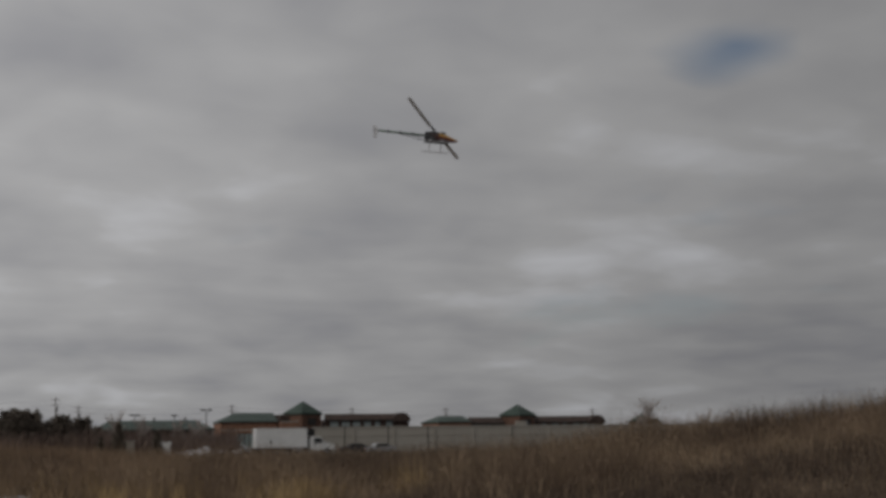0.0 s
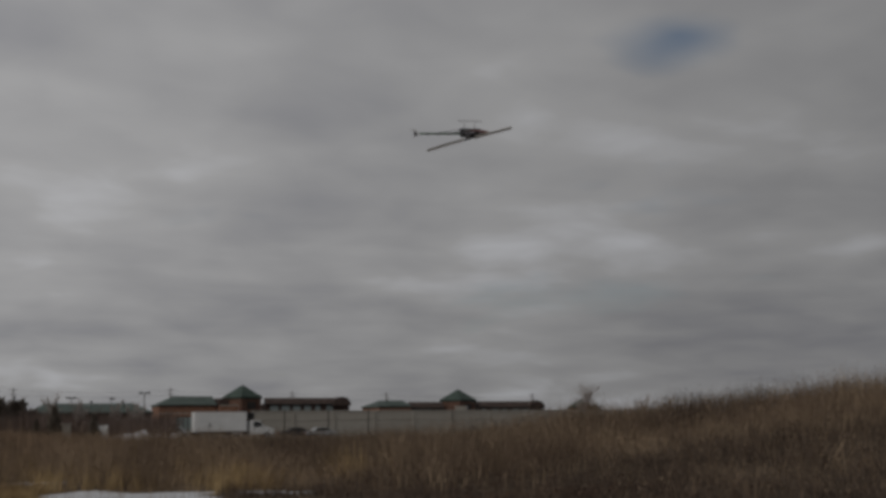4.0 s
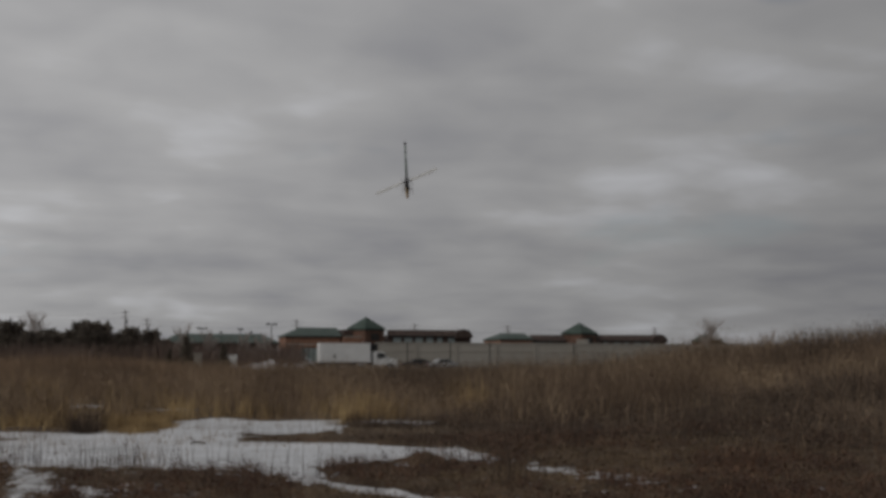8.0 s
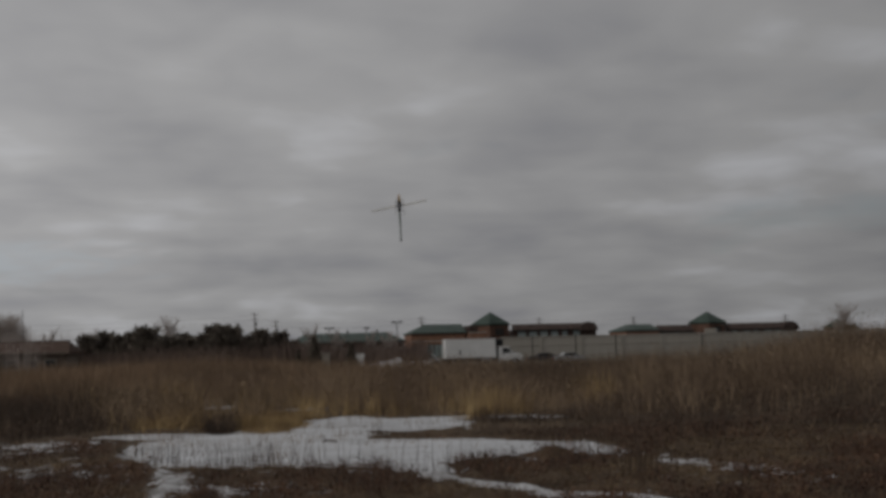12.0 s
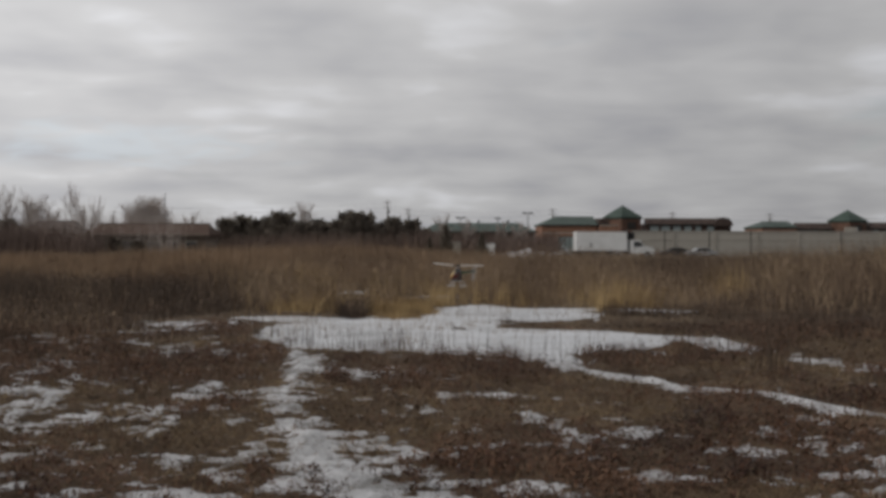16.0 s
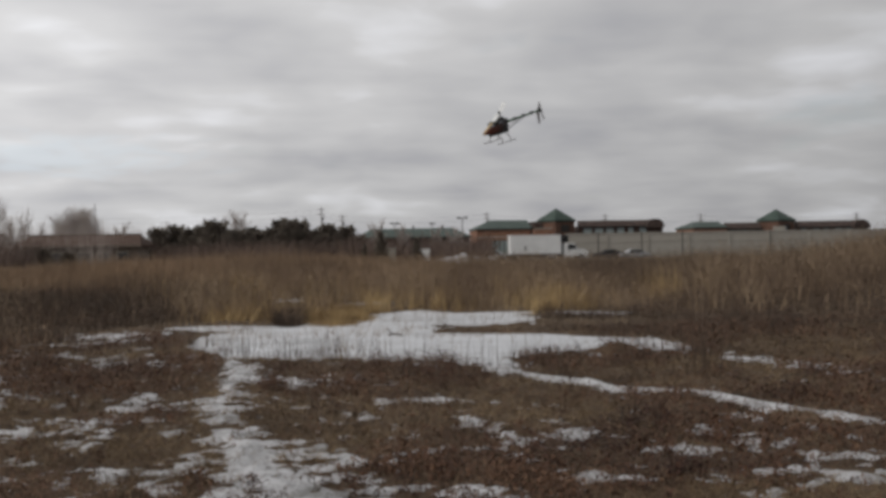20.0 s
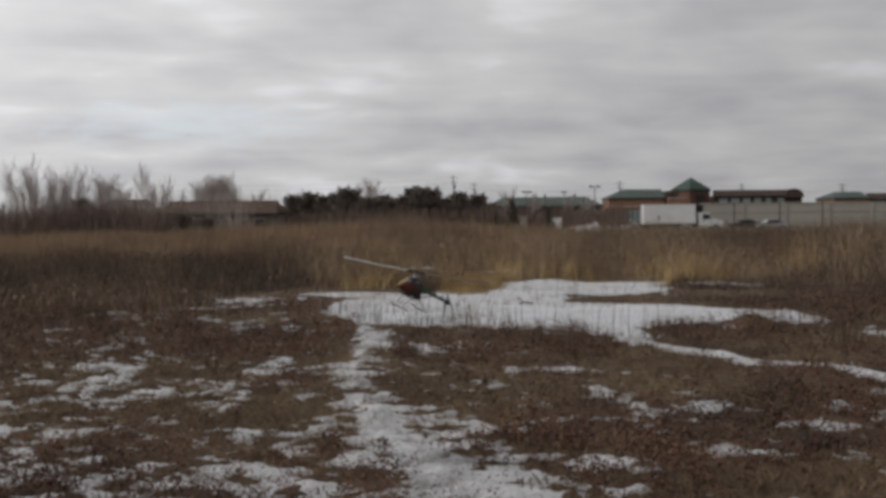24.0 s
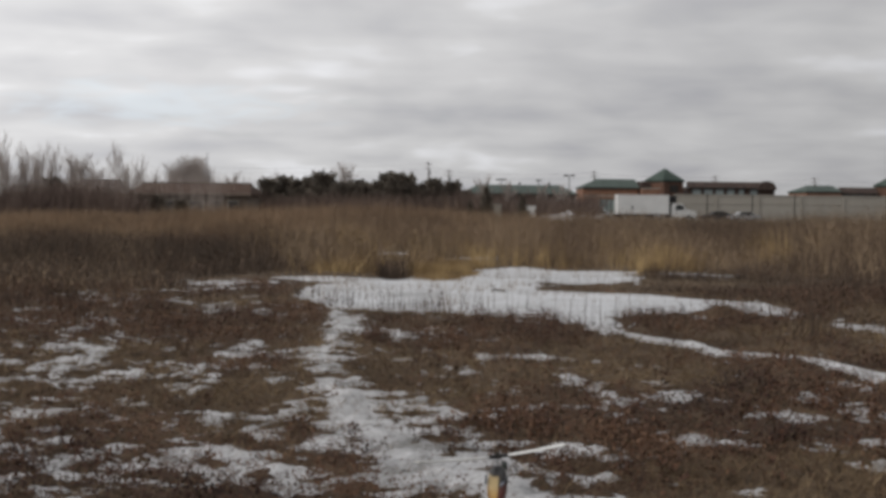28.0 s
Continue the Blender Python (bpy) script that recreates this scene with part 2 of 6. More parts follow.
STEEL = surface("galvanised_steel", [(0.25, 0.25, 0.26), (0.35, 0.35, 0.36), (0.45, 0.45, 0.46)], 0.5, 0.8, scale=4, bump=0.1)
DARKSTEEL = surface("dark_bronze_metal", [(0.03, 0.027, 0.025), (0.05, 0.045, 0.04), (0.07, 0.065, 0.06)], 0.55, 0.4)
WOOD = surface("weathered_pole", [(0.06, 0.048, 0.038), (0.10, 0.08, 0.065), (0.14, 0.115, 0.095)], 0.9, scale=2, fine=20)
GLASS = surface("dark_glass", [(0.016, 0.020, 0.022), (0.028, 0.033, 0.036), (0.05, 0.055, 0.058)], 0.08, scale=0.4, fine=2, bump=0, spec=0.8)
SHOPGLASS = surface("shop_glass", [(0.150, 0.188, 0.188), (0.255, 0.300, 0.292), (0.390, 0.435, 0.420)], 0.12, scale=0.6, fine=3, bump=0, spec=0.8, spread=0.3)
ASPHALT = surface("asphalt", [(0.035, 0.035, 0.036), (0.052, 0.052, 0.052), (0.075, 0.074, 0.072)], 0.9, scale=0.4, fine=6)
CARBLUE = surface("dark_blue_car_paint", [(0.012, 0.016, 0.024), (0.018, 0.024, 0.036), (0.026, 0.034, 0.05)], 0.3, bump=0, spec=0.6)
SILVER = surface("silver_car_paint", [(0.36, 0.37, 0.38), (0.43, 0.44, 0.45), (0.5, 0.51, 0.52)], 0.3, 0.4, bump=0, spec=0.6)
LAMPGLASS = surface("lamp_glass", [(0.6, 0.6, 0.58), (0.7, 0.7, 0.68)], 0.2, bump=0, spec=0.7)
REDLENS = surface("red_lens", [(0.25, 0.012, 0.01), (0.35, 0.02, 0.015)], 0.2, bump=0, spec=0.7)
BLADE = surface("glass_fibre_blade", [(0.600, 0.600, 0.587), (0.720, 0.720, 0.696), (0.816, 0.816, 0.792)], 0.35, scale=6, fine=40, bump=0)
BOOMGREEN = surface("green_tail_boom", [(0.018, 0.060, 0.021), (0.030, 0.096, 0.033), (0.042, 0.126, 0.048)], 0.4, scale=8, bump=0)
CARBON = surface("carbon_plate", [(0.012, 0.012, 0.013), (0.022, 0.022, 0.024), (0.035, 0.035, 0.037)], 0.35, scale=30, fine=120, bump=0.05)
ALLOY = surface("alloy", [(0.35, 0.35, 0.36), (0.48, 0.48, 0.49), (0.6, 0.6, 0.61)], 0.3, 0.9, scale=20, bump=0)
WHITEPLASTIC = surface("white_plastic", [(0.40, 0.40, 0.41), (0.47, 0.47, 0.48), (0.54, 0.54, 0.55)], 0.4, scale=10, bump=0)
CANOPY = canopy_paint()


# ---------------------------------------------------------------- mesh helpers
def thing(name, label, category, at=None, group="", kind=""):
    ob = new(name)
    ob.empty_display_size = 0.2
    if at is not None:
        ob.matrix_world = at
    return tagged(ob, label, category, group, kind)


def mesh_of(bm, mat, name="mesh", smooth=False):
    me = bpy.data.meshes.new(name)
    bm.normal_update()
    bm.to_mesh(me)
    bm.free()
    for m in mat if isinstance(mat, (list, tuple)) else [mat]:
        me.materials.append(m)
    if smooth:
        me.polygons.foreach_set("use_smooth", [True] * len(me.polygons))
    return me


def part(name, bm, material, parent, label="", smooth=False):
    ob = new(name, mesh_of(bm, material, name, smooth))
    ob.parent = parent
    return tagged(ob, label)


def box(x0, x1, y0, y1, z0, z1, bevel=0.0, bm=None):
    bm = bm or bmesh.new()
    m = Matrix.Translation(((x0 + x1) / 2, (y0 + y1) / 2, (z0 + z1) / 2)) @ Matrix.Diagonal((x1 - x0, y1 - y0, z1 - z0, 1))
    geo = bmesh.ops.create_cube(bm, size=1.0, matrix=m)
    if bevel:
        edges = {e for v in geo["verts"] for e in v.link_edges}
        bmesh.ops.bevel(bm, geom=list(edges), offset=bevel, segments=2, affect="EDGES", profile=0.6)
    return bm


def tube(p0, p1, r0, r1=None, sides=8, bm=None):
    bm = bm or bmesh.new()
    p0, p1 = Vector(p0), Vector(p1)
    d = p1 - p0
    m = Matrix.Translation((p0 + p1) / 2) @ d.to_track_quat("Z", "Y").to_matrix().to_4x4()
    bmesh.ops.create_cone(bm, cap_ends=True, segments=sides, radius1=r0, radius2=r0 if r1 is None else r1, depth=d.length, matrix=m)
    return bm


def loft(rings, bm=None, cap=True):
    bm = bm or bmesh.new()
    loops = [[bm.verts.new(p) for p in ring] for ring in rings]
    k = len(loops[0])
    for a, b in zip(loops, loops[1:]):
        for i in range(k):
            bm.faces.new((a[i], a[(i + 1) % k], b[(i + 1) % k], b[i]))
    if cap:
        bm.faces.new(loops[0][::-1])
        bm.faces.new(loops[-1])
    bmesh.ops.recalc_face_normals(bm, faces=bm.faces)
    return bm


def extrude_profile(points, axis, a, b):
    """A solid from a closed outline; axis 'y': points are (x, z), between y = a and y = b; axis 'x': points are (y, z)."""
    if axis == "y":
        return loft([[(x, a, z) for x, z in points], [(x, b, z) for x, z in points]])
    return loft([[(a, y, z) for y, z in points], [(b, y, z) for y, z in points]])


def stuff_mesh(name, verts, faces, mat):
    me = bpy.data.meshes.new(name)
    verts = np.asarray(verts, dtype=np.float32).reshape(-1, 3)
    faces = np.asarray(faces, dtype=np.int32)
    me.vertices.add(len(verts))
    me.vertices.foreach_set("co", verts.ravel())
    k = faces.shape[1]
    me.loops.add(faces.size)
    me.loops.foreach_set("vertex_index", faces.ravel())
    me.polygons.add(len(faces))
    me.polygons.foreach_set("loop_start", np.arange(0, faces.size, k, dtype=np.int32))
    me.update(calc_edges=True)
    me.materials.append(mat)
    return me


# ---------------------------------------------------------------- the lie of the land
LATTICE = np.random.RandomState(7).rand(256, 256)


def value_noise(x, y):
    xi, yi = np.floor(x).astype(int), np.floor(y).astype(int)
    fx, fy = x - xi, y - yi
    fx, fy = fx * fx * (3 - 2 * fx), fy * fy * (3 - 2 * fy)
    g = lambda i, j: LATTICE[i % 256, j % 256]
    return (g(xi, yi) * (1 - fx) + g(xi + 1, yi) * fx) * (1 - fy) + (g(xi, yi + 1) * (1 - fx) + g(xi + 1, yi + 1) * fx) * fy


def fbm(x, y, octaves=4):
    s, a, total = 0.0, 1.0, 0.0
    for k in range(octaves):
        s = s + a * value_noise(x * 2**k + 17.3 * k, y * 2**k + 9.1 * k)
        total += a
        a *= 0.5
    return s / total - 0.5


def smooth(a, b, v):
    s = np.clip((v - a) / (b - a), 0, 1)
    return s * s * (3 - 2 * s)


def humps(x, y):
    """Hummocks of matted plants on the near ground."""
    return 0.42 * fbm(x * 1.9 + 3, y * 1.5 + 8, 2) + 0.72 * fbm(x * 4.6, y * 4.2, 2) + 0.62 * fbm(x * 11.0 + 31, y * 9.0, 2) * smooth(22, 12, y)


def base_z(x, y):
    z = 0.10 * fbm(x * 0.35, y * 0.35)
    z = z * smooth(2500, 30, np.hypot(x, y))
    z = z + 2.45 * smooth(5, 34, x) * np.exp(-(((y - 36) / 13.0) ** 2))  # the rise beside the marsh
    z = z + 0.75 * np.exp(-(((x + 5) / 11.0) ** 2) - ((y - 64) / 9.0) ** 2)  # a low berm
    z = z + 0.13 * np.exp(-(((x - 4.9) / 1.3) ** 2) - ((y - 24.6) / 0.8) ** 2) + 0.17 * np.exp(-(((x - 4.15) / 0.35) ** 2) - ((y - 18.2) / 0.4) ** 2)  # hummocks by the ice
    z = z - 0.6 * smooth(75, 115, y)
    bank = pond(x, y)
    return z + np.where(bank > -0.03, -z - 0.12, 0) * smooth(-0.03, 0.10, bank) + 0.05 * smooth(0.25, 0.0, np.abs(bank + 0.35))


def ground_z(x, y):
    x, y = np.asarray(x, float), np.asarray(y, float)
    return base_z(x, y) + 0.09 * humps(x, y) * smooth(0.05, -0.1, pond(x, y)) * smooth(60, 30, y)


def blobs(x, y, rows):
    """How far a point lies inside the nearest of some leaning ellipses: 1 in the middle, 0 on the rim."""
    best = np.full(np.shape(x), -9.0)
    for cx, cy, rx, ry, turn in rows:
        c, s = math.cos(radians(turn)), math.sin(radians(turn))
        u, v = ((x - cx) * c + (y - cy) * s) / rx, (-(x - cx) * s + (y - cy) * c) / ry
        best = np.maximum(best, 1 - np.sqrt(u * u + v * v))
    return best


POND = [(-0.2, 22.6, 2.55, 4.2, 0), (1.7, 20.8, 2.5, 3.1, -15), (3.5, 20.2, 2.3, 1.75, -32), (1.95, 17.6, 0.5, 1.35, 8), (1.55, 28.6, 1.25, 2.9, -6), (0.3, 27.2, 1.7, 1.9, 20), (3.5, 29.4, 1.6, 0.75, 8), (3.1, 27.2, 1.5, 2.2, 0), (-2.65, 25.9, 1.25, 0.95, -15), (6.05, 29.1, 1.05, 0.55, -40), (-1.72, 39.0, 0.5, 1.1, 0), (0.75, 36.2, 0.9, 0.5, 0)]
HUMMOCKS = [(4.9, 23.5, 3.2, 1.05, 0), (6.4, 23.5, 2.6, 2.5, 0), (4.95, 25.6, 0.85, 2.0, 0), (-1.15, 28.4, 0.40, 2.4, 0), (-0.15, 28.6, 0.75, 2.6, 0), (4.05, 17.25, 1.55, 1.3, -8)]
STREAM = [(1.92, 16.4), (2.15, 15.6), (2.58, 14.85), (2.94, 14.5), (3.05, 13.6), (3.66, 13.2), (3.93, 12.55), (4.2, 11.6), (4.7, 10.6)]
TRAIL = [(-1.70, 18.2), (-1.50, 17.2), (-1.22, 16.0), (-1.38, 15.2), (-1.26, 14.0), (-1.32, 13.0), (-1.16, 12.0), (-1.02, 11.0), (-0.84, 10.0), (-0.66, 9.1), (-0.42, 8.2), (-0.16, 7.7), (0.16, 7.05), (0.55, 6.5), (1.3, 5.0)]
PATCHES = [(-4.4, 24.1, 0.7, 0.8, 0), (-5.0, 22.5, 1.5, 0.35, 10), (-4.6, 19.7, 1.3, 0.32, -18), (-6.2, 21.0, 1.3, 0.35, -12), (-2.9, 19.3, 0.55, 0.4, 0), (-2.42, 11.4, 0.50, 0.68, -10), (-4.15, 13.5, 0.42, 0.55, -20), (-3.75, 12.3, 0.30, 0.5, 0), (-4.0, 10.8, 0.6, 0.28, 10), (-2.25, 13.4, 0.20, 0.4, 0),
           (-1.30, 8.8, 0.50, 0.36, 0), (-0.95, 9.6, 0.35, 0.5, 0), (-1.55, 7.9, 0.34, 0.20, 0), (-0.42, 9.2, 0.34, 0.42, -20), (-1.1, 7.3, 0.34, 0.22, 0), (-2.50, 8.15, 0.55, 0.45, 0), (-2.45, 7.4, 0.65, 0.36, 0), (-3.4, 9.6, 0.5, 0.4, 10), (-3.1, 8.0, 0.4, 0.4, 0), (-2.3, 6.7, 0.5, 0.25, 0),
           (-0.82, 15.3, 0.40, 0.30, 0), (-0.40, 14.6, 0.55, 0.26, -25), (0.85, 12.9, 0.40, 0.18, -8), (0.2, 12.0, 0.15, 0.25, 0), (1.16, 11.1, 0.12, 0.4, 0), (1.40, 10.2, 0.16, 0.36, -10), (1.42, 9.4, 0.12, 0.2, 0), (2.05, 10.4, 0.26, 0.16, 0), (1.78, 8.6, 0.16, 0.25, 0), (2.78, 9.6, 0.24, 0.36, 0), (3.1, 10.3, 0.10, 0.3, 0), (3.3, 9.7, 0.2, 0.22, 0), (2.64, 7.78, 0.20, 0.16, 0), (3.45, 8.2, 0.26, 0.34, 25), (3.8, 8.95, 0.22, 0.16, 0), (0.9, 8.1, 0.22, 0.16, 0), (1.14, 7.75, 0.14, 0.16, 0), (1.0, 7.15, 0.20, 0.22, 0), (0.2, 8.2, 0.22, 0.16, 0), (0.45, 6.9, 0.35, 0.3, 0), (5.9, 16.1, 0.26, 1.25, 14)]


def pond(x, y):
    return blobs(x, y, POND) + 0.22 * fbm(x * 0.9, y * 0.5) + 0.22 * fbm(x * 2.6 + 2, y * 1.5, 3) - 0.8 * smooth(-0.06, 0.14, blobs(x, y, HUMMOCKS) + 0.10 * fbm(x * 1.7 + 4, y * 1.3, 2))


def along(x, y, line):
    best = np.full(np.shape(x), 99.0)
    for (ax, ay), (bx, by) in zip(line, line[1:]):
        dx, dy = bx - ax, by - ay
        t = np.clip(((x - ax) * dx + (y - ay) * dy) / (dx * dx + dy * dy), 0, 1)
        best = np.minimum(best, np.hypot(x - ax - t * dx, y - ay - t * dy))
    return best


def snow_level(x, y):
    """How high the snow fills the hollows between the hummocks, in metres over the smooth land."""
    wide = fbm(x * 0.8 + 5, y * 0.6, 2)
    torn = 0.070 * fbm(x * 5 + 11, y * 8 + 3, 3) + 0.115 * fbm(x * 5 + 5, y * 15 + 3, 3) * smooth(24, 14, y) + 0.05 * fbm(x * 13 + 2, y * 34 + 7, 2) * smooth(15, 9, y)
    stream = 0.082 - 0.46 * along(x, y, STREAM) + 0.05 * fbm(x * 3 + 1, y * 3, 2)
    trail = 0.042 + 0.026 * smooth(9.4, 8.0, y) - 0.060 * along(x, y, TRAIL) / (0.24 + 0.10 * smooth(14, 8.5, y) + 0.20 * smooth(8.8, 7.2, y)) + 0.03 * wide
    patch = 0.036 * np.clip(blobs(x, y, PATCHES), -2, 1) - 0.012
    specks = -0.042 + 0.075 * wide + 0.012 * smooth(13, 7, y) + 0.008 * smooth(0, -3, x) - 0.026 * smooth(-0.2, 0.9, x) - 0.05 * smooth(17, 24, y) - 0.03 * smooth(5, 9, np.abs(x))
    return np.maximum(stream, np.maximum(trail, np.maximum(patch, specks)) + 1.3 * torn - 0.002)


def snow_field(x, y):
    """Above zero where snow lies outside the pond."""
    return snow_level(x, y) - 0.16 * humps(x, y)


def graded(*steps):
    """Grid lines, close where the eye is near, then ever wider out to the horizon."""
    inner = np.concatenate([np.arange(a, b, step) for (a, step), (b, _) in zip(steps, steps[1:])] + [[steps[-1][0]]])
    out = np.geomspace(0.4, 2600, 26)
    return np.concatenate([inner[0] - out[::-1], inner, inner[-1] + out])


def sheet(name, xs, ys, zfun, keep, mat, label, category, kind):
    X, Y = np.meshgrid(xs, ys, indexing="ij")
    Z = zfun(X, Y)
    idx = np.arange(X.size).reshape(X.shape)
    q = np.stack([idx[:-1, :-1], idx[1:, :-1], idx[1:, 1:], idx[:-1, 1:]], -1).reshape(-1, 4)
    if keep is not None:
        q = q[keep(X, Y).ravel()[q].max(1) > 0]
        used = np.unique(q)
        back = np.zeros(X.size, int)
        back[used] = np.arange(len(used))
        verts = np.stack([X.ravel()[used], Y.ravel()[used], Z.ravel()[used]], -1)
        q = back[q]
    else:
        verts = np.stack([X.ravel(), Y.ravel(), Z.ravel()], -1)
    me = stuff_mesh(name, verts, q, mat)
    me.polygons.foreach_set("use_smooth", [True] * len(me.polygons))
    return tagged(new(name, me), label, category, kind=kind)


sheet("ground", graded((-40, 0.4), (-7.0, 0.028), (7.0, 0.2), (14, 0.4), (46, 0)), graded((-10, 0.4), (4.6, 0.034), (15, 0.10), (26, 0.25), (34, 0.4), (78, 0)), ground_z, None, SOIL, "dark brown soil under dead grass and leaves", "ground", "structure")
sheet("frozen_pond", np.arange(-4.5, 8.6, 0.1), np.arange(14.5, 41.0, 0.1), lambda x, y: np.where(pond(x, y) > 0.02, 0.0, -0.06) + 0.006 * fbm(x * 2, y * 2), lambda x, y: pond(x, y) > -0.08, ICE, "frozen pond covered with greyish white snow", "pond", "structure")


def snow_top(x, y):
    return base_z(x, y) + 0.5625 * snow_level(x, y) + 0.003 * fbm(x * 9, y * 9, 2)


sheet("snow_cover", np.arange(-9.0, 8.5, 0.03), np.arange(4.6, 27.5, 0.036), snow_top, lambda x, y: (snow_field(x, y) > -0.02) & (pond(x, y) < 0.12) & (base_z(x, y) < 0.9), SNOW, "thin patchy melting snow over brown leaves", "snow", "stuff")


# ---------------------------------------------------------------- plants
RNG = np.random.RandomState(11)


def blades(pos, height, width, lean, mat, name, label, category, seg=2, droop=0.0):
    """Upright tapered blades, one loose strip each, turned at random."""
    k = len(pos)
    a = RNG.rand(k) * 2 * np.pi
    side = np.stack([np.cos(a), np.sin(a), np.zeros(k)], -1) * (width / 2)[:, None]
    b = RNG.rand(k) * 2 * np.pi
    tip = np.stack([np.cos(b) * lean * height, np.sin(b) * lean * height, height * (1 - 0.5 * lean * lean)], -1)
    rings = []
    for i in range(seg + 1):
        s = i / seg
        c = pos + tip * s
        c[:, :2] += (tip[:, :2] * (s * s) * droop)
        c[:, 2] -= height * droop * 0.5 * s * s * lean
        w = (1 - 0.75 * s)
        rings += [c - side * w, c + side * w]
    v = np.stack(rings, 1)
    n = 2 * (seg + 1)
    base = (np.arange(k) * n)[:, None, None]
    quad = np.array([[2 * i, 2 * i + 1, 2 * i + 3, 2 * i + 2] for i in range(seg)])
    f = (base + quad[None]).reshape(-1, 4)
    return tagged(new(name, stuff_mesh(name, v.reshape(-1, 3), f, mat)), label, category, kind="stuff")


def flakes(pos, size, mat, name, label, category, tilt=0.7):
    """Curled leaves lying about: two bent triangles each."""
    k = len(pos)
    a = RNG.rand(k) * 2 * np.pi
    u = np.stack([np.cos(a), np.sin(a), (RNG.rand(k) - 0.5) * 2 * tilt], -1)
    w = np.stack([-np.sin(a), np.cos(a), (RNG.rand(k) - 0.5) * 2 * tilt], -1)
    h = size[:, None]
    curl = np.zeros((k, 3))
    curl[:, 2] = size * (0.1 + 0.5 * RNG.rand(k))
    v = np.stack([pos - u * h, pos + w * h * 0.45, pos + u * h * 0.8 + curl, pos - w * h * 0.45 + curl * 0.5], 1)
    base = (np.arange(k) * 4)[:, None, None]
    f = (base + np.array([[0, 1, 2], [0, 2, 3]])[None]).reshape(-1, 3)
    return tagged(new(name, stuff_mesh(name, v.reshape(-1, 3), f, mat)), label, category, kind="stuff")


def scatter(count, x0, x1, y0, y1, chance):
    x, y = RNG.uniform(x0, x1, count), RNG.uniform(y0, y1, count)
    ok = RNG.rand(count) < chance(x, y)
    x, y = x[ok], y[ok]
    return np.stack([x, y, ground_z(x, y)], -1)


def scatter_near(count, x0, x1, y0, y1, chance):
    """As scatter, but ever denser towards the eye."""
    y = y0 + (y1 - y0) * RNG.rand(count) ** 2.0
    x = RNG.uniform(x0, x1, count) * np.clip(0.12 + y / y1, 0, 1)
    ok = RNG.rand(count) < chance(x, y)
    x, y = x[ok], y[ok]
    return np.stack([x, y, ground_z(x, y)], -1)


def bare(x, y, left=0.012):
    """1 on snow-free land, little on snow, 0 on ice."""
    return np.where((snow_field(x, y) > 0.0) & (y < 27), left, 1.0) * np.where(pond(x, y) > -0.03, 0.0, 1.0)


def open_shore(x, y):
    """0 on the low bare shore at the pond's left end, 1 elsewhere."""
    return smooth(0.15, -0.30, blobs(x, y, [(-3.2, 23.4, 1.8, 2.9, 0)]))


def leafy(x, y):
    """1 where reddish leaves and dark weeds lie thick, 0 where pale grass grows."""
    return smooth(-0.10, 0.10, 0.9 * fbm(x * 0.55 + 4, y * 0.42 + 2, 3) + 0.05 * smooth(-1.5, 1.5, x) + 0.5 * np.clip(blobs(x, y, [(0.6, 16.0, 2.2, 1.3, -12), (1.2, 9.0, 1.3, 1.6, 0), (-4.2, 17.0, 3.4, 3.6, 0)]), 0, 0.4))


def in_view(x, y):
    return (np.abs(np.degrees(np.arctan2(x, y)) - 6) < 36).astype(float)


# leaf litter and low weeds on the near ground
p = scatter_near(640000, -11, 13, 5.2, 24, lambda x, y: bare(x, y) * in_view(x, y) * (0.30 + 0.8 * leafy(x, y)) * (0.4 + 1.6 * (fbm(x * 2.3, y * 1.9, 3) + 0.5) ** 2))
p[:, 2] += RNG.rand(len(p)) ** 2 * (0.04 + 0.12 * leafy(p[:, 0], p[:, 1]))
flakes(p, RNG.uniform(0.005, 0.015, len(p)) * (0.8 + 0.05 * p[:, 1]), LEAF, "leaf_litter", "curled reddish brown dead leaves on the ground", "leaves", 0.6)
p = scatter_near(520000, -14, 17, 5.2, 30, lambda x, y: bare(x, y, 0.14) * in_view(x, y) * (0.25 + 0.75 * (1 - leafy(x, y))) * (0.3 + 1.2 * np.clip(fbm(x * 1.8, y * 1.5, 3) + 0.35, 0, 1)))
blades(p, RNG.uniform(0.03, 0.13, len(p)), RNG.uniform(0.0025, 0.006, len(p)), RNG.uniform(0.2, 1.3, len(p)), GRASS, "dead_grass", "flattened dead brown grass in low tufts", "grass", 2, 0.6)
# tufts: blades that spring from one root
c = scatter(15000, -9, 11, 4.6, 22, lambda x, y: bare(x, y, 0.12) * in_view(x, y) * (0.2 + 0.8 * (1 - leafy(x, y))) * (0.3 + 0.9 * smooth(-0.1, 0.15, humps(x, y))))
p = np.repeat(c, 14, 0) + RNG.normal(0, 0.026, (len(c) * 14, 3)) * (1, 1, 0.2)
blades(p, RNG.uniform(0.04, 0.15, len(p)), RNG.uniform(0.004, 0.010, len(p)), RNG.uniform(0.3, 1.3, len(p)), GRASS, "grass_tufts", "small tan and brown tufts of dead grass", "grass", 2, 0.7)
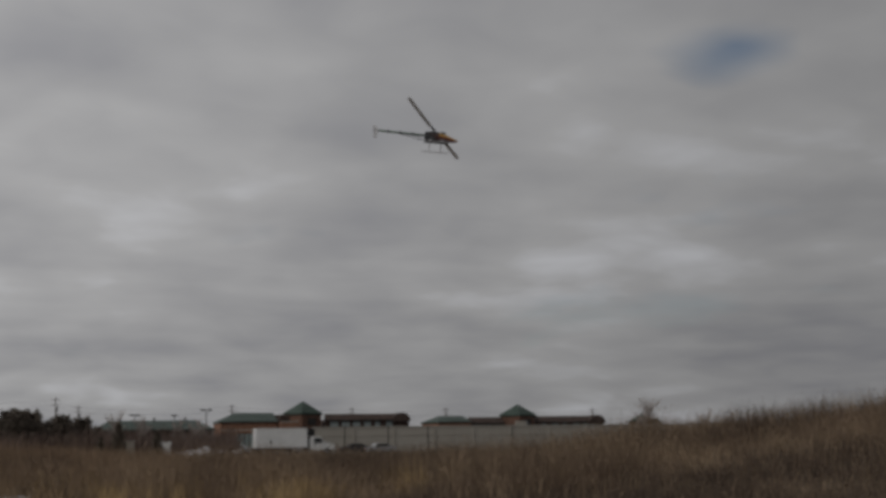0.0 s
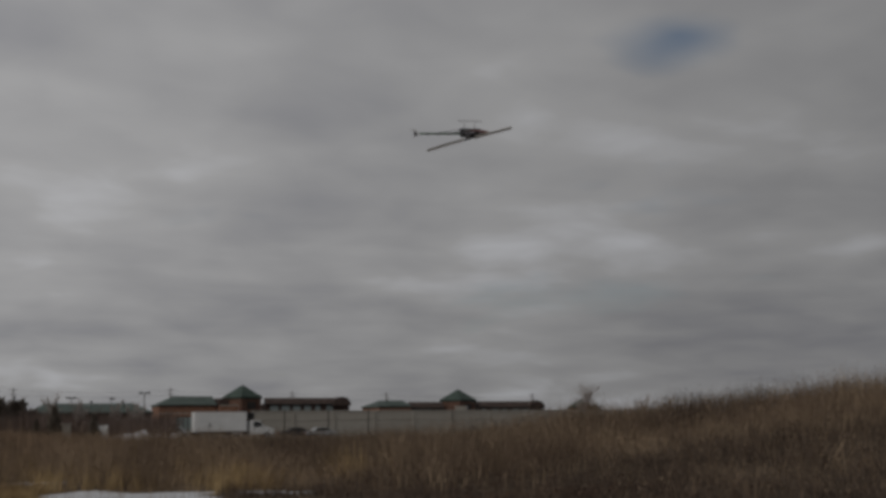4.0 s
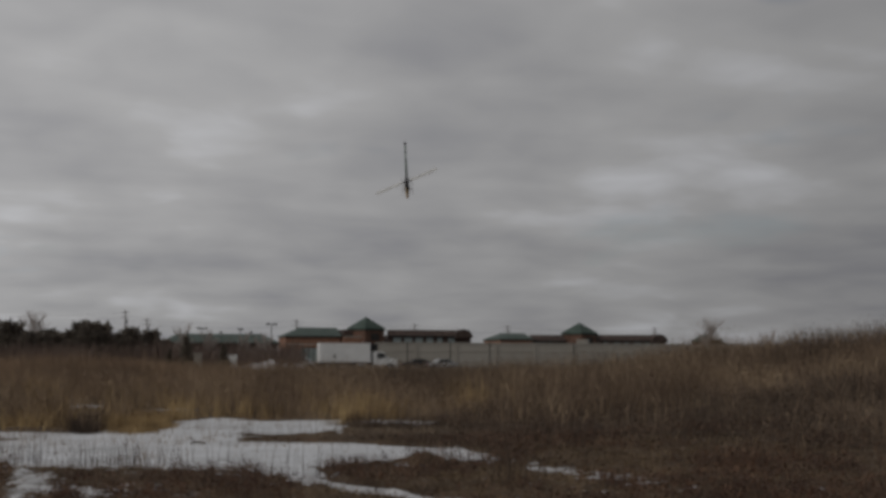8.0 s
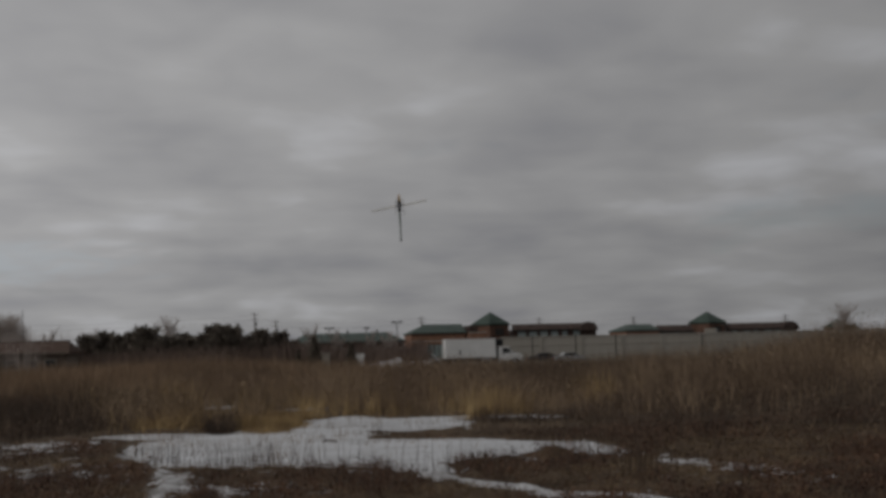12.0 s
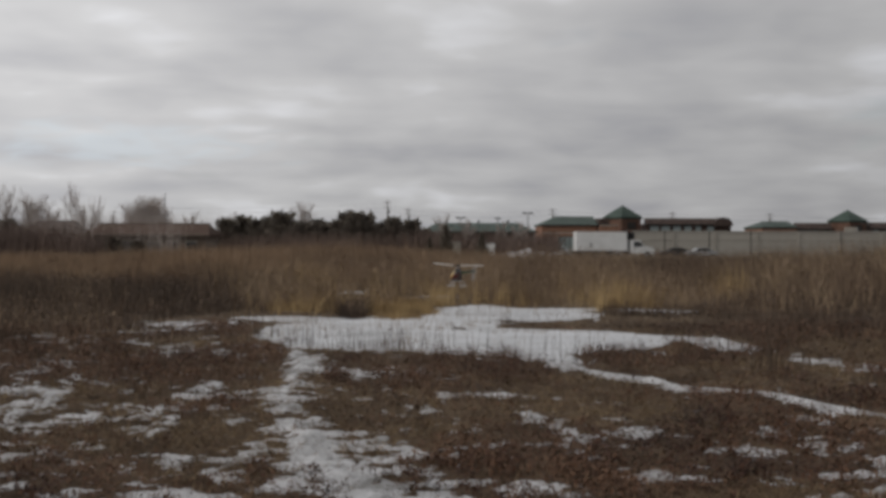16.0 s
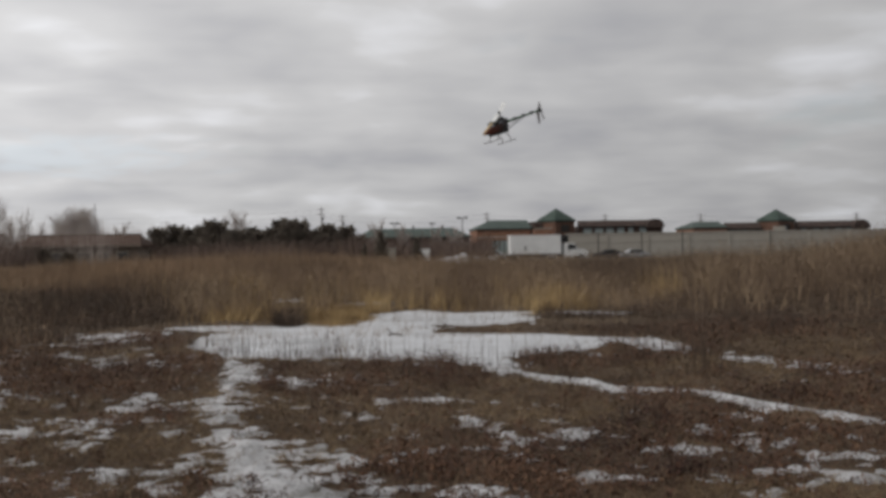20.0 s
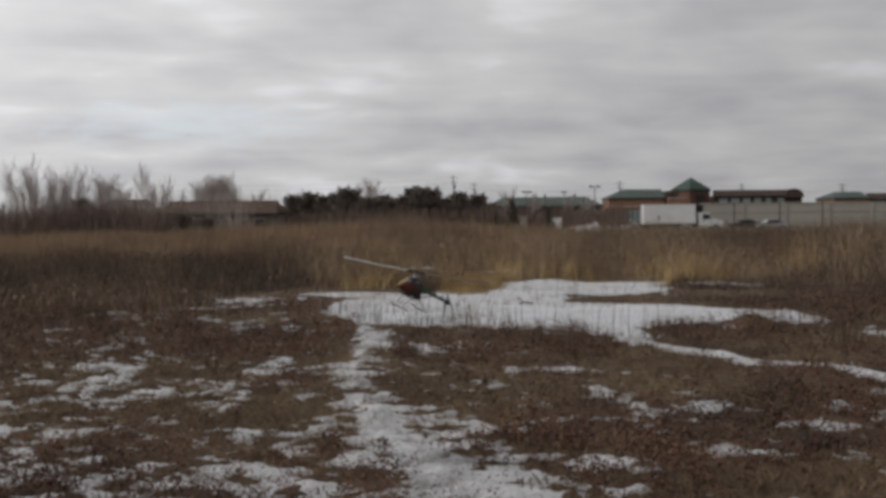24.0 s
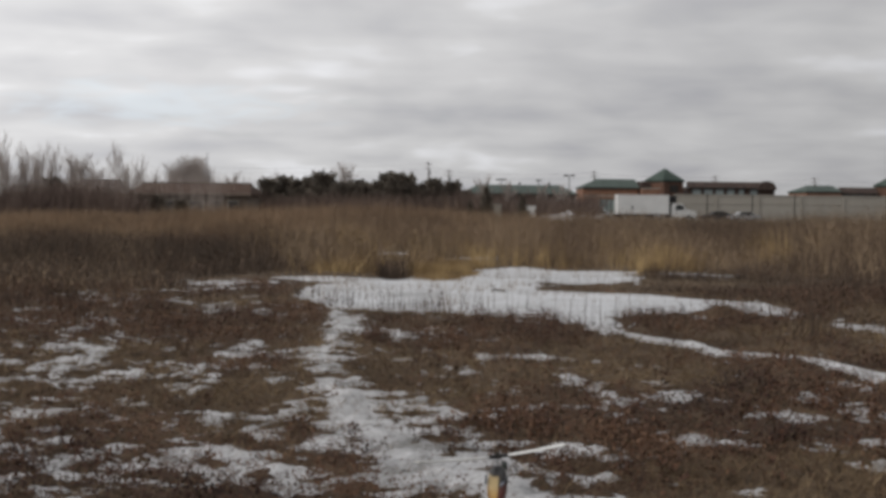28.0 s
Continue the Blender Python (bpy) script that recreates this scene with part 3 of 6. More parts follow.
# dark low weeds with dry heads
p = scatter(180000, -18, 20, 5, 34, lambda x, y: bare(x, y, 0.012) * open_shore(x, y) * smooth(0.12, 0.55, along(x, y, STREAM)) * (1 - 0.7 * smooth(8.5, 7, y) * smooth(0.3, -0.3, x)) * in_view(x, y) * (0.12 + 0.88 * leafy(x, y)) * smooth(-0.06, 0.16, 0.6 * fbm(x * 1.5, y * 1.1, 3) + 0.5 * humps(x, y) + 0.06 * smooth(8, 22, y) + 0.12 * np.clip(blobs(x, y, [(-5.5, 18.5, 5.0, 5.0, 0)]), 0, 1) + 0.22 * np.clip(blobs(x, y, [(0.8, 9.3, 1.1, 1.9, 0), (0.4, 16.2, 2.4, 1.2, -10), (-3.0, 14.6, 1.6, 1.3, 0)]), 0, 0.6)))
blades(p, RNG.uniform(0.06, 0.34, len(p)) * (0.45 + 0.55 * smooth(8, 22, p[:, 1])), RNG.uniform(0.004, 0.010, len(p)), RNG.uniform(0.05, 0.6, len(p)), DARKBRUSH, "low_weeds", "dark brown dry weeds standing knee high", "weeds", 2, 0.3)
p = np.repeat(p[::2], 3, 0) + RNG.normal(0, 0.035, (len(p[::2]) * 3, 3))
p[:, 2] += RNG.uniform(0.02, 0.16, len(p)) * (0.5 + 0.9 * smooth(8, 22, p[:, 1]))
flakes(p, RNG.uniform(0.006, 0.016, len(p)), LEAF, "weed_leaves", "shrivelled dark leaves on dry weeds", "leaves", 1.1)
# clumps of shrivelled weeds, standing over the litter
c = scatter_near(17000, -11, 13, 5.2, 22, lambda x, y: smooth(0.10, 0.5, along(x, y, STREAM)) * (snow_field(x, y) < -0.012) * (pond(x, y) < -0.05) * in_view(x, y) * (0.10 + 0.80 * leafy(x, y)) * (1 - 0.75 * smooth(8.5, 7, y) * smooth(0.3, -0.3, x)) * (0.12 + 0.95 * smooth(-0.08, 0.16, fbm(x * 2.2 + 9, y * 1.6, 2))))
tall = RNG.uniform(0.05, 0.17, len(c)) * (0.8 + 0.03 * c[:, 1])
p = np.repeat(c, 20, 0) + RNG.normal(0, 1, (len(c) * 20, 3)) * (0.035, 0.035, 0)
p[:, 2] += np.repeat(tall, 20) * RNG.rand(len(p))
flakes(p, RNG.uniform(0.008, 0.022, len(p)), LEAF, "weed_clumps", "clumps of dark reddish shrivelled weeds", "weeds", 1.3)
# the same grass and leaves where the camera stands
p = np.stack([RNG.uniform(-9, 9, 90000), RNG.uniform(-9, 5.4, 90000), np.zeros(90000)], -1)
p[:, 2] = ground_z(p[:, 0], p[:, 1])
blades(p[::2].copy(), RNG.uniform(0.03, 0.13, len(p[::2])), RNG.uniform(0.004, 0.010, len(p[::2])), RNG.uniform(0.2, 1.3, len(p[::2])), GRASS, "trodden_grass", "flattened dead grass where the camera stands", "grass", 2, 0.6)
flakes(p[1::2].copy(), RNG.uniform(0.012, 0.03, len(p[1::2])), LEAF, "trodden_leaves", "curled dead leaves where the camera stands", "leaves", 0.9)
# thin stalks that stand through the ice along the near shore
p = scatter(26000, -3.5, 7, 15.5, 24, lambda x, y: smooth(0.42, 0.06, pond(x, y)) * (pond(x, y) > 0.0) * smooth(25, 17, y) * (0.05 + 0.5 * smooth(0.05, 0.2, fbm(x * 1.1, y * 1.1, 2) + 0.05)))
p[:, 2] = -0.02
blades(p, RNG.uniform(0.12, 0.50, len(p)), RNG.uniform(0.006, 0.011, len(p)), RNG.uniform(0.02, 0.25, len(p)), DARKBRUSH, "pond_stalks", "thin dark dry stalks standing through the ice", "stalks", 2)

p = scatter(34000, -4.5, 7, 17, 33, lambda x, y: (pond(x, y) > 0.0) * (0.03 + 0.5 * smooth(25.5, 28, y) * smooth(0.5, 0.1, pond(x, y)) * smooth(-0.05, 0.12, fbm(x * 0.7, y * 0.5 + 3, 2)) + 0.35 * smooth(0.06, 0.2, fbm(x * 0.8 + 3, y * 0.7, 3)) + 0.25 * smooth(-1.0, -2.5, x)))
p[:, 2] = -0.02
blades(p, RNG.uniform(0.05, 0.26, len(p)), RNG.uniform(0.005, 0.010, len(p)), RNG.uniform(0.05, 0.7, len(p)), BRUSH, "ice_stubble", "short brown stubble frozen into the pond", "stubble", 2)
p = np.stack([RNG.normal(4.6, 0.14, 40), RNG.normal(15.3, 0.25, 40), np.zeros(40)], -1)
p[:, 2] = ground_z(p[:, 0], p[:, 1])
blades(p, RNG.uniform(0.2, 0.7, len(p)), RNG.uniform(0.006, 0.012, len(p)), RNG.uniform(0.02, 0.25, len(p)), DARKBRUSH, "tall_weeds", "stand of tall dark dry weeds beside the stream", "weeds", 3)


def fallen_stick(at):
    s = thing("fallen_stick", "short dark broken stick lying on the ice", "stick", at)
    part("stem", loft([[(x, y + 0.018 * c, z + 0.018 * d) for c, d in ((1, 0), (0, 1), (-1, 0), (0, -1))] for x, y, z in ((-0.13, 0, 0.02), (-0.05, 0.03, 0.05), (0.05, 0.01, 0.04), (0.14, 0.05, 0.02))]), BARK, s)
    part("twig", tube((-0.05, 0.02, 0.04), (-0.14, -0.02, 0.16), 0.012, 0.006, 6), BARK, s)


fallen_stick(Matrix.Translation((0.95, 22.5, 0.0)))


def reeds_at(x, y):
    edge = smooth(28.0, 33.5, y - 1.5 * smooth(1, 4, x) + 0.04 * x * x * (x < 0) + 2.0 * fbm(x * 0.3, y * 0.3))
    golden = edge * smooth(11, 6.0, x - 0.12 * (y - 30)) * smooth(-5.5, -1.5, x + 0.14 * (y - 30)) * smooth(42, 32, y) * smooth(-0.06, 0.18, fbm(x * 0.8 + 7, y * 0.3, 3))
    return np.clip(golden, 0, 1)


def dark_at(x, y):
    """Where the brush is dark: the low ground left of the pond and the hummocks to its right."""
    left = smooth(20, 24, y) * smooth(58, 46, y + 5 * fbm(x * 0.15, y * 0.15, 2)) * smooth(1.6, -1.4, x + 0.10 * (y - 24) + 2.6 + 4.0 * fbm(x * 0.35, y * 0.16, 3))
    right = smooth(16, 20, y) * smooth(29, 25, y - 0.12 * x + 2 * fbm(x * 0.3, y * 0.3, 2)) * smooth(2.5, 5.5, x)
    return np.clip(left + right, 0, 1)


def mottle(x, y):
    """Dark clumps in the far brush."""
    return smooth(0.03, 0.16, fbm(x * 0.22 + 9, y * 0.10, 3)) * smooth(29, 33, y) * smooth(66, 54, y)


def crest_at(x, y):
    """Dark reddish stalks along the top of the rise."""
    return smooth(33, 35.5, y + 3 * fbm(x * 0.25 + 6, y * 0.2, 2)) * smooth(43, 39, y) * smooth(7, 13, x) * smooth(-0.12, 0.10, fbm(x * 0.5, y * 0.5 + 5, 3))


def berm_at(x, y):
    """Tan, even grass along the low berm."""
    return smooth(42, 52, y + 2.5 * fbm(x * 0.2, y * 0.2)) * smooth(12, -2, x)


def brush_at(x, y):
    return np.clip(smooth(20, 26, y + 0.35 * np.abs(x - 1)) * (1 - 0.45 * reeds_at(x, y)) * (1 - 0.6 * mottle(x, y)) * (1 - 0.6 * crest_at(x, y)) * (1 - 0.90 * dark_at(x, y)) * smooth(0.0, -0.25, blobs(x, y, [(3.6, 23.5, 4.6, 5.0, 0), (-3.1, 24.2, 1.9, 3.2, 0)])), 0, 1)


def thin_far(y):
    return np.clip(34.0 / np.maximum(y, 1), 0.1, 1.0)


def clearing(x, y):
    """Low, thin growth before the two small ice pools among the reeds."""
    a = smooth(0.020, 0.012, np.abs(x / y + 0.044)) * smooth(28.0, 30.0, y) * smooth(40.5, 39.6, y)
    b = smooth(0.034, 0.022, np.abs(x / y - 0.021)) * smooth(28.5, 30, y) * smooth(37.2, 36.5, y)
    return np.maximum(a, b)


LAND = lambda x, y: np.where(pond(x, y) > -0.05, 0.02, 1.0) * in_view(x, y) * open_shore(x, y) * (1 - 0.92 * clearing(x, y))
p = scatter(240000, -24, 14, 25, 52, lambda x, y: LAND(x, y) * reeds_at(x, y) * thin_far(y) * 1.1)
h = RNG.uniform(0.25, 1.0, len(p)) * (0.85 + 1.8 * fbm(p[:, 0] * 0.8, p[:, 1] * 0.4, 3)) * (0.55 + 0.45 * smooth(28, 33, p[:, 1])) * (1 - 0.12 * smooth(3, 8, p[:, 0]))
blades(p, h, RNG.uniform(0.006, 0.015, len(p)), RNG.uniform(0.02, 0.18, len(p)), REED, "reed_bed", "tall golden tan dry reeds beyond the pond", "reeds", 3, 0.4)
q = p[::3].copy()
q[:, 2] += h[::3] * RNG.uniform(0.6, 1.0, len(q))
flakes(q, RNG.uniform(0.010, 0.026, len(q)), REED, "reed_plumes", "feathery tan reed plumes and loose blades", "reeds", 1.4)
p = scatter(420000, -36, 46, 19, 78, lambda x, y: LAND(x, y) * brush_at(x, y) * (1 - 0.75 * berm_at(x, y)) * thin_far(y) * (1 + 0.7 * smooth(7, 13, x)) * (0.3 + 1.9 * (fbm(x * 0.4, y * 0.3, 3) + 0.3)))
h = RNG.uniform(0.40, 1.15, len(p)) * (0.65 + 1.5 * (fbm(p[:, 0] * 0.45, p[:, 1] * 0.3, 3) + 0.25)) * (0.55 + 0.45 * smooth(22, 36, p[:, 1] + 0.4 * p[:, 0])) * (1 - 0.06 * smooth(5, 12, p[:, 0]))
blades(p, h, RNG.uniform(0.006, 0.016, len(p)), RNG.uniform(0.05, 0.6, len(p)), BRUSH, "brown_brush", "dense brown dry goldenrod and grasses on the rise", "brush", 3, 0.3)
q = np.repeat(p[::3], 2, 0)
q[:, :2] += RNG.normal(0, 0.06, (len(q), 2))
q[:, 2] += np.repeat(h[::3], 2) * RNG.uniform(0.45, 1.0, len(q))
flakes(q, RNG.uniform(0.012, 0.040, len(q)), BRUSH, "brush_heads", "dried dark seed heads over the brush", "brush", 1.2)

p = scatter(150000, -6, 9, 25, 34, lambda x, y: in_view(x, y) * smooth(-0.5, -0.05, pond(x, y)) * smooth(0.10, -0.02, pond(x, y)) * smooth(26.5, 28.5, y) * (pond(x, y - 0.7) > pond(x, y)) * (0.15 + 1.1 * smooth(-0.05, 0.15, fbm(x * 0.9, y * 0.7, 3))))
blades(p, RNG.uniform(0.15, 0.75, len(p)), RNG.uniform(0.006, 0.013, len(p)), RNG.uniform(0.05, 0.5, len(p)), REED, "shore_grass", "golden dry grass along the far edge of the ice", "grass", 2, 0.3)
# tufts that stand out into the ice from the far shore
TUFTS = [(-0.15, 28.4, 0.80, 2.7, 0), (-2.6, 29.0, 0.7, 1.2, 0)]
p = scatter(60000, -4, 1.2, 25, 32, lambda x, y: smooth(-0.15, 0.25, blobs(x, y, TUFTS) + 0.5 * fbm(x * 2.2, y * 0.9, 3)))
blades(p, RNG.uniform(0.06, 0.30, len(p)), RNG.uniform(0.006, 0.012, len(p)), RNG.uniform(0.05, 0.5, len(p)), REED, "pale_tufts", "pale straw-coloured grass tufts standing in the ice", "grass", 2, 0.3)
p = scatter(40000, -2, 0, 25, 32, lambda x, y: smooth(-0.1, 0.3, blobs(x, y, [(-1.15, 28.0, 0.42, 2.3, 0)]) + 0.4 * fbm(x * 2.2 + 3, y * 0.9, 3)))
blades(p, RNG.uniform(0.06, 0.26, len(p)), RNG.uniform(0.006, 0.014, len(p)), RNG.uniform(0.05, 0.6, len(p)), DARKBRUSH, "dark_tuft", "dark brown weed tuft at the far edge of the ice", "weeds", 2, 0.3)
p = scatter(150000, -40, 14, 42, 80, lambda x, y: in_view(x, y) * berm_at(x, y) * (1 - 0.7 * mottle(x, y)) * thin_far(y) * 1.3)
h = RNG.uniform(0.5, 1.1, len(p)) * (0.85 + 0.8 * fbm(p[:, 0] * 0.25, p[:, 1] * 0.25, 3))
blades(p, h, RNG.uniform(0.008, 0.020, len(p)), RNG.uniform(0.03, 0.35, len(p)), TANBRUSH, "tan_grass", "reddish tan dry grass along the low berm", "grass", 3, 0.3)
p = scatter(330000, -26, 30, 15, 66, lambda x, y: LAND(x, y) * np.clip(dark_at(x, y) + 0.8 * smooth(4, 8, x) * smooth(0.0, 0.16, fbm(x * 0.35 + 2, y * 0.3, 3)) + mottle(x, y) + 1.3 * crest_at(x, y), 0, 1) * thin_far(y) * (0.35 + 1.3 * (fbm(x * 0.5, y * 0.4, 3) + 0.35)))
h = RNG.uniform(0.25, 0.85, len(p)) * (0.6 + 0.9 * (fbm(p[:, 0] * 0.5, p[:, 1] * 0.5) + 0.3)) * (0.30 + 0.55 * smooth(22, 36, p[:, 1])) * (1 - 0.5 * smooth(1.5, 4, p[:, 0]) * smooth(11, 8, p[:, 0]) * smooth(32, 28, p[:, 1])) * (1 + 0.75 * mottle(p[:, 0], p[:, 1])) * (1 + 0.35 * smooth(8, 15, p[:, 0]) + 0.7 * crest_at(p[:, 0], p[:, 1]))
blades(p, h, RNG.uniform(0.006, 0.015, len(p)), RNG.uniform(0.05, 0.5, len(p)), DARKBRUSH, "dark_brush", "low dark brown matted brush beside the pond", "brush", 3, 0.4)
q = np.repeat(p[::2], 2, 0)
q[:, :2] += RNG.normal(0, 0.07, (len(q), 2))
q[:, 2] += np.repeat(h[::2], 2) * RNG.uniform(0.2, 1.0, len(q))
flakes(q, RNG.uniform(0.012, 0.038, len(q)), DARKBRUSH, "dark_brush_leaves", "dark shrivelled leaves in the matted brush", "brush", 1.2)


def limbs(seed, height, spread, levels=4, trunk_r=0.13, splits=(7, 6, 5), droop=0.0):
    """The segments of a leafless tree, as lists of (a, b, radius a, radius b) for stem and twigs."""
    rnd = random.Random(seed)
    stem, twigs = [], []

    def grow(p, d, length, r, level):
        steps = 4 if level == 0 else 3
        for i in range(steps):
            d = (d + Vector((rnd.gauss(0, 1), rnd.gauss(0, 1), rnd.gauss(0, 0.6))) * (0.04 if level == 0 else 0.07)).normalized()
            q = p + d * (length / steps)
            r1 = r * (0.80 if level == 0 else 0.70)
            (stem if level < 2 else twigs).append((p, q, r, r1))
            if level < levels - 1 and (level > 0 or i > 0):
                for _ in range(max(1, splits[min(level, 2)] // steps + (1 if rnd.random() < 0.5 else 0))):
                    a = rnd.uniform(0, 2 * math.pi)
                    out = Vector((math.cos(a), math.sin(a), rnd.uniform(0.6, 1.9) - droop)).normalized()
                    way = (d * (1 - spread) + out * spread).normalized()
                    grow(p.lerp(q, rnd.uniform(0.2, 1)), way, length * rnd.uniform(0.32, 0.55), r1 * 0.5, level + 1)
            p, r = q, r1

    grow(Vector((0, 0, -0.1)), Vector((0, 0, 1)), height, trunk_r, 0)
    return stem, twigs


def segments_mesh(name, segs, mat, sides=4, least=0.012):
    verts, faces = [], []
    for a, b, r0, r1 in segs:
        d = (b - a).normalized()
        u = d.orthogonal().normalized()
        w = d.cross(u)
        base = len(verts)
        for c, r in ((a, max(r0, least)), (b, max(r1, least * 0.7))):
            for i in range(sides):
                t = 2 * math.pi * i / sides
                verts.append(c + (u * math.cos(t) + w * math.sin(t)) * r)
        for i in range(sides):
            j = (i + 1) % sides
            faces.append((base + i, base + j, base + sides + j, base + sides + i))
    return stuff_mesh(name, np.array([tuple(v) for v in verts]), np.array(faces), mat)


def bare_tree(seed, height, spread, label, levels=4, trunk_r=0.13, splits=(7, 6, 5)):
    tree = thing("bare_tree", label, "tree", group="leafless trees along the field")
    stem, twigs = limbs(seed, height, spread, levels, trunk_r, splits)
    for name, segs, mat, sides in (("trunk", stem, BARK, 6), ("crown", twigs, TWIG, 3)):
        ob = new(name, segments_mesh(name, segs, mat, sides, 0.008))
        ob.parent = tree
    return tree


def pine_tree(seed, height, width, label, name="pine_tree", cone=False):
    tree = thing(name, label, "tree", group="dark evergreens along the field")
    rnd = np.random.RandomState(seed)
    part("trunk", tube((0, 0, -0.2), (0, 0, height * 0.93), 0.16, 0.03, 7), BARK, tree)
    # whorls of boughs, each with its own tufts of needles, so that the outline is ragged
    boughs = 190
    s = np.sort(rnd.rand(boughs)) ** 0.9
    a = rnd.rand(boughs) * 2 * np.pi
    shape = (1 - s) ** 0.85 * 0.95 + 0.05 if cone else np.sqrt(np.clip(1 - (s * 1.35 - 0.42) ** 2, 0.04, 1))
    reach = width / 2 * shape * rnd.uniform(0.3, 1.05, boughs)
    rise = rnd.uniform(-0.15, 0.12, boughs) if cone else rnd.uniform(0.15, 1.0, boughs)
    root = height * (0.03 + (0.88 if cone else 0.80) * s)
    tufts = 56
    k = boughs * tufts
    b = np.repeat(np.arange(boughs), tufts)
    along_bough = np.sqrt(rnd.rand(k)) * 1.05
    c = np.stack([np.cos(a[b]) * reach[b] * along_bough, np.sin(a[b]) * reach[b] * along_bough, root[b] + rise[b] * reach[b] * along_bough], -1)
    c += rnd.normal(0, 1, (k, 3)) * (0.045 * width * (0.5 + 0.5 * shape[b]))[:, None]
    u = np.stack([np.cos(a[b]), np.sin(a[b]), 0.2 + 0.5 * rnd.rand(k)], -1) + rnd.normal(0, 0.5, (k, 3))
    w = np.cross(u, rnd.normal(0, 1, (k, 3)))
    w /= np.linalg.norm(w, axis=1)[:, None]
    size = (0.06 + 0.10 * rnd.rand(k))[:, None] * height / 6
    v = np.stack([c - u * size, c + w * size * 0.5, c + u * size * 1.2, c - w * size * 0.5], 1)
    f = (np.arange(k) * 4)[:, None] + np.array([0, 1, 2, 3])[None]
    ob = new("crown", stuff_mesh("crown", v.reshape(-1, 3), f, PINE))
    ob.parent = tree
    return tree


def placed(x, y, turn=0.0, size=1.0, sink=0.0):
    return Matrix.Translation((x, y, float(ground_z(x, y)) - sink)) @ Matrix.Rotation(turn, 4, "Z") @ Matrix.Diagonal((size, size, size, 1))


def by_bearing(bearing, far):
    return far * math.tan(radians(bearing)), far


def plant(kinds, rows):
    """Rows: bearing to the right of ahead, distance ahead, which kind, size, turn. Each kind stands at its first row and is copied to the others."""
    seen = set()
    for bearing, far, which, size, turn in rows:
        m = placed(*by_bearing(bearing, far), turn, size, 0.05)
        if which in seen:
            copy_thing(kinds[which], m)
        else:
            kinds[which].matrix_basis = m
            seen.add(which)


pines = [pine_tree(3, 6.6, 4.6, "dark round-topped pine tree in the field hedge"), pine_tree(8, 6.2, 3.6, "dark ragged pine tree in the field hedge"), pine_tree(5, 5.6, 3.5, "dark conical spruce tree before the low building", "spruce_tree", True)]
plant(pines, [(-5.87, 172, 0, 1.05, 0), (-2.45, 172, 1, 1.14, 1), (-2.0, 176, 0, 0.98, 2), (-2.85, 175, 1, 1.00, 3.6), (-8.4, 176, 0, 0.86, 4), (-7.6, 178, 1, 0.92, 2.5), (-7.0, 176, 0, 0.86, 2), (-6.35, 175, 1, 0.90, 4.1), (-9.6, 150, 0, 0.56, 1.4), (-9.1, 152, 1, 0.52, 0.4),
              (-5.2, 178, 1, 0.77, 5), (-4.7, 175, 0, 0.79, 0.7), (-4.15, 180, 1, 0.86, 3.3), (-3.6, 178, 0, 0.77, 1.7), (-1.45, 178, 1, 0.76, 2.2), (-0.68, 174, 1, 0.89, 0.4), (-0.1, 180, 0, 0.69, 0.9), (0.22, 176, 1, 0.84, 4.4), (0.75, 182, 0, 0.66, 2.9),
              (-5.5, 180, 1, 0.80, 1.2), (-4.45, 172, 1, 0.75, 5.1), (-3.9, 174, 0, 0.73, 2.4), (-3.3, 173, 1, 0.82, 0.3), (-1.7, 173, 0, 0.73, 4.9), (-1.1, 176, 1, 0.76, 1.9), (-0.35, 177, 1, 0.78, 3.0),
              (-13.9, 150, 0, 0.50, 1.1), (-11.1, 165, 1, 0.70, 2.0), (-12.4, 128, 0, 0.36, 0.2), (26.3, 175, 0, 0.72, 1.0), (1.8, 147, 2, 0.82, 0), (1.05, 148, 2, 0.64, 1), (3.5, 148, 2, 0.80, 2), (-13.45, 127, 0, 0.42, 0.8), (-18.0, 150, 0, 0.75, 2.6)])
bares = [bare_tree(21, 7.4, 0.52, "tall leafless poplar with thin upright branches", 4, 0.030, (16, 12, 11)), bare_tree(22, 5.6, 0.86, "leafless tree with a round twiggy crown", 4, 0.030, (20, 16, 14)), bare_tree(23, 3.9, 0.85, "low leafless bushy tree in the hedge", 4, 0.024, (15, 13, 12)), bare_tree(24, 8.0, 0.42, "slender leafless poplar with few branches", 4, 0.028, (14, 11, 10))]
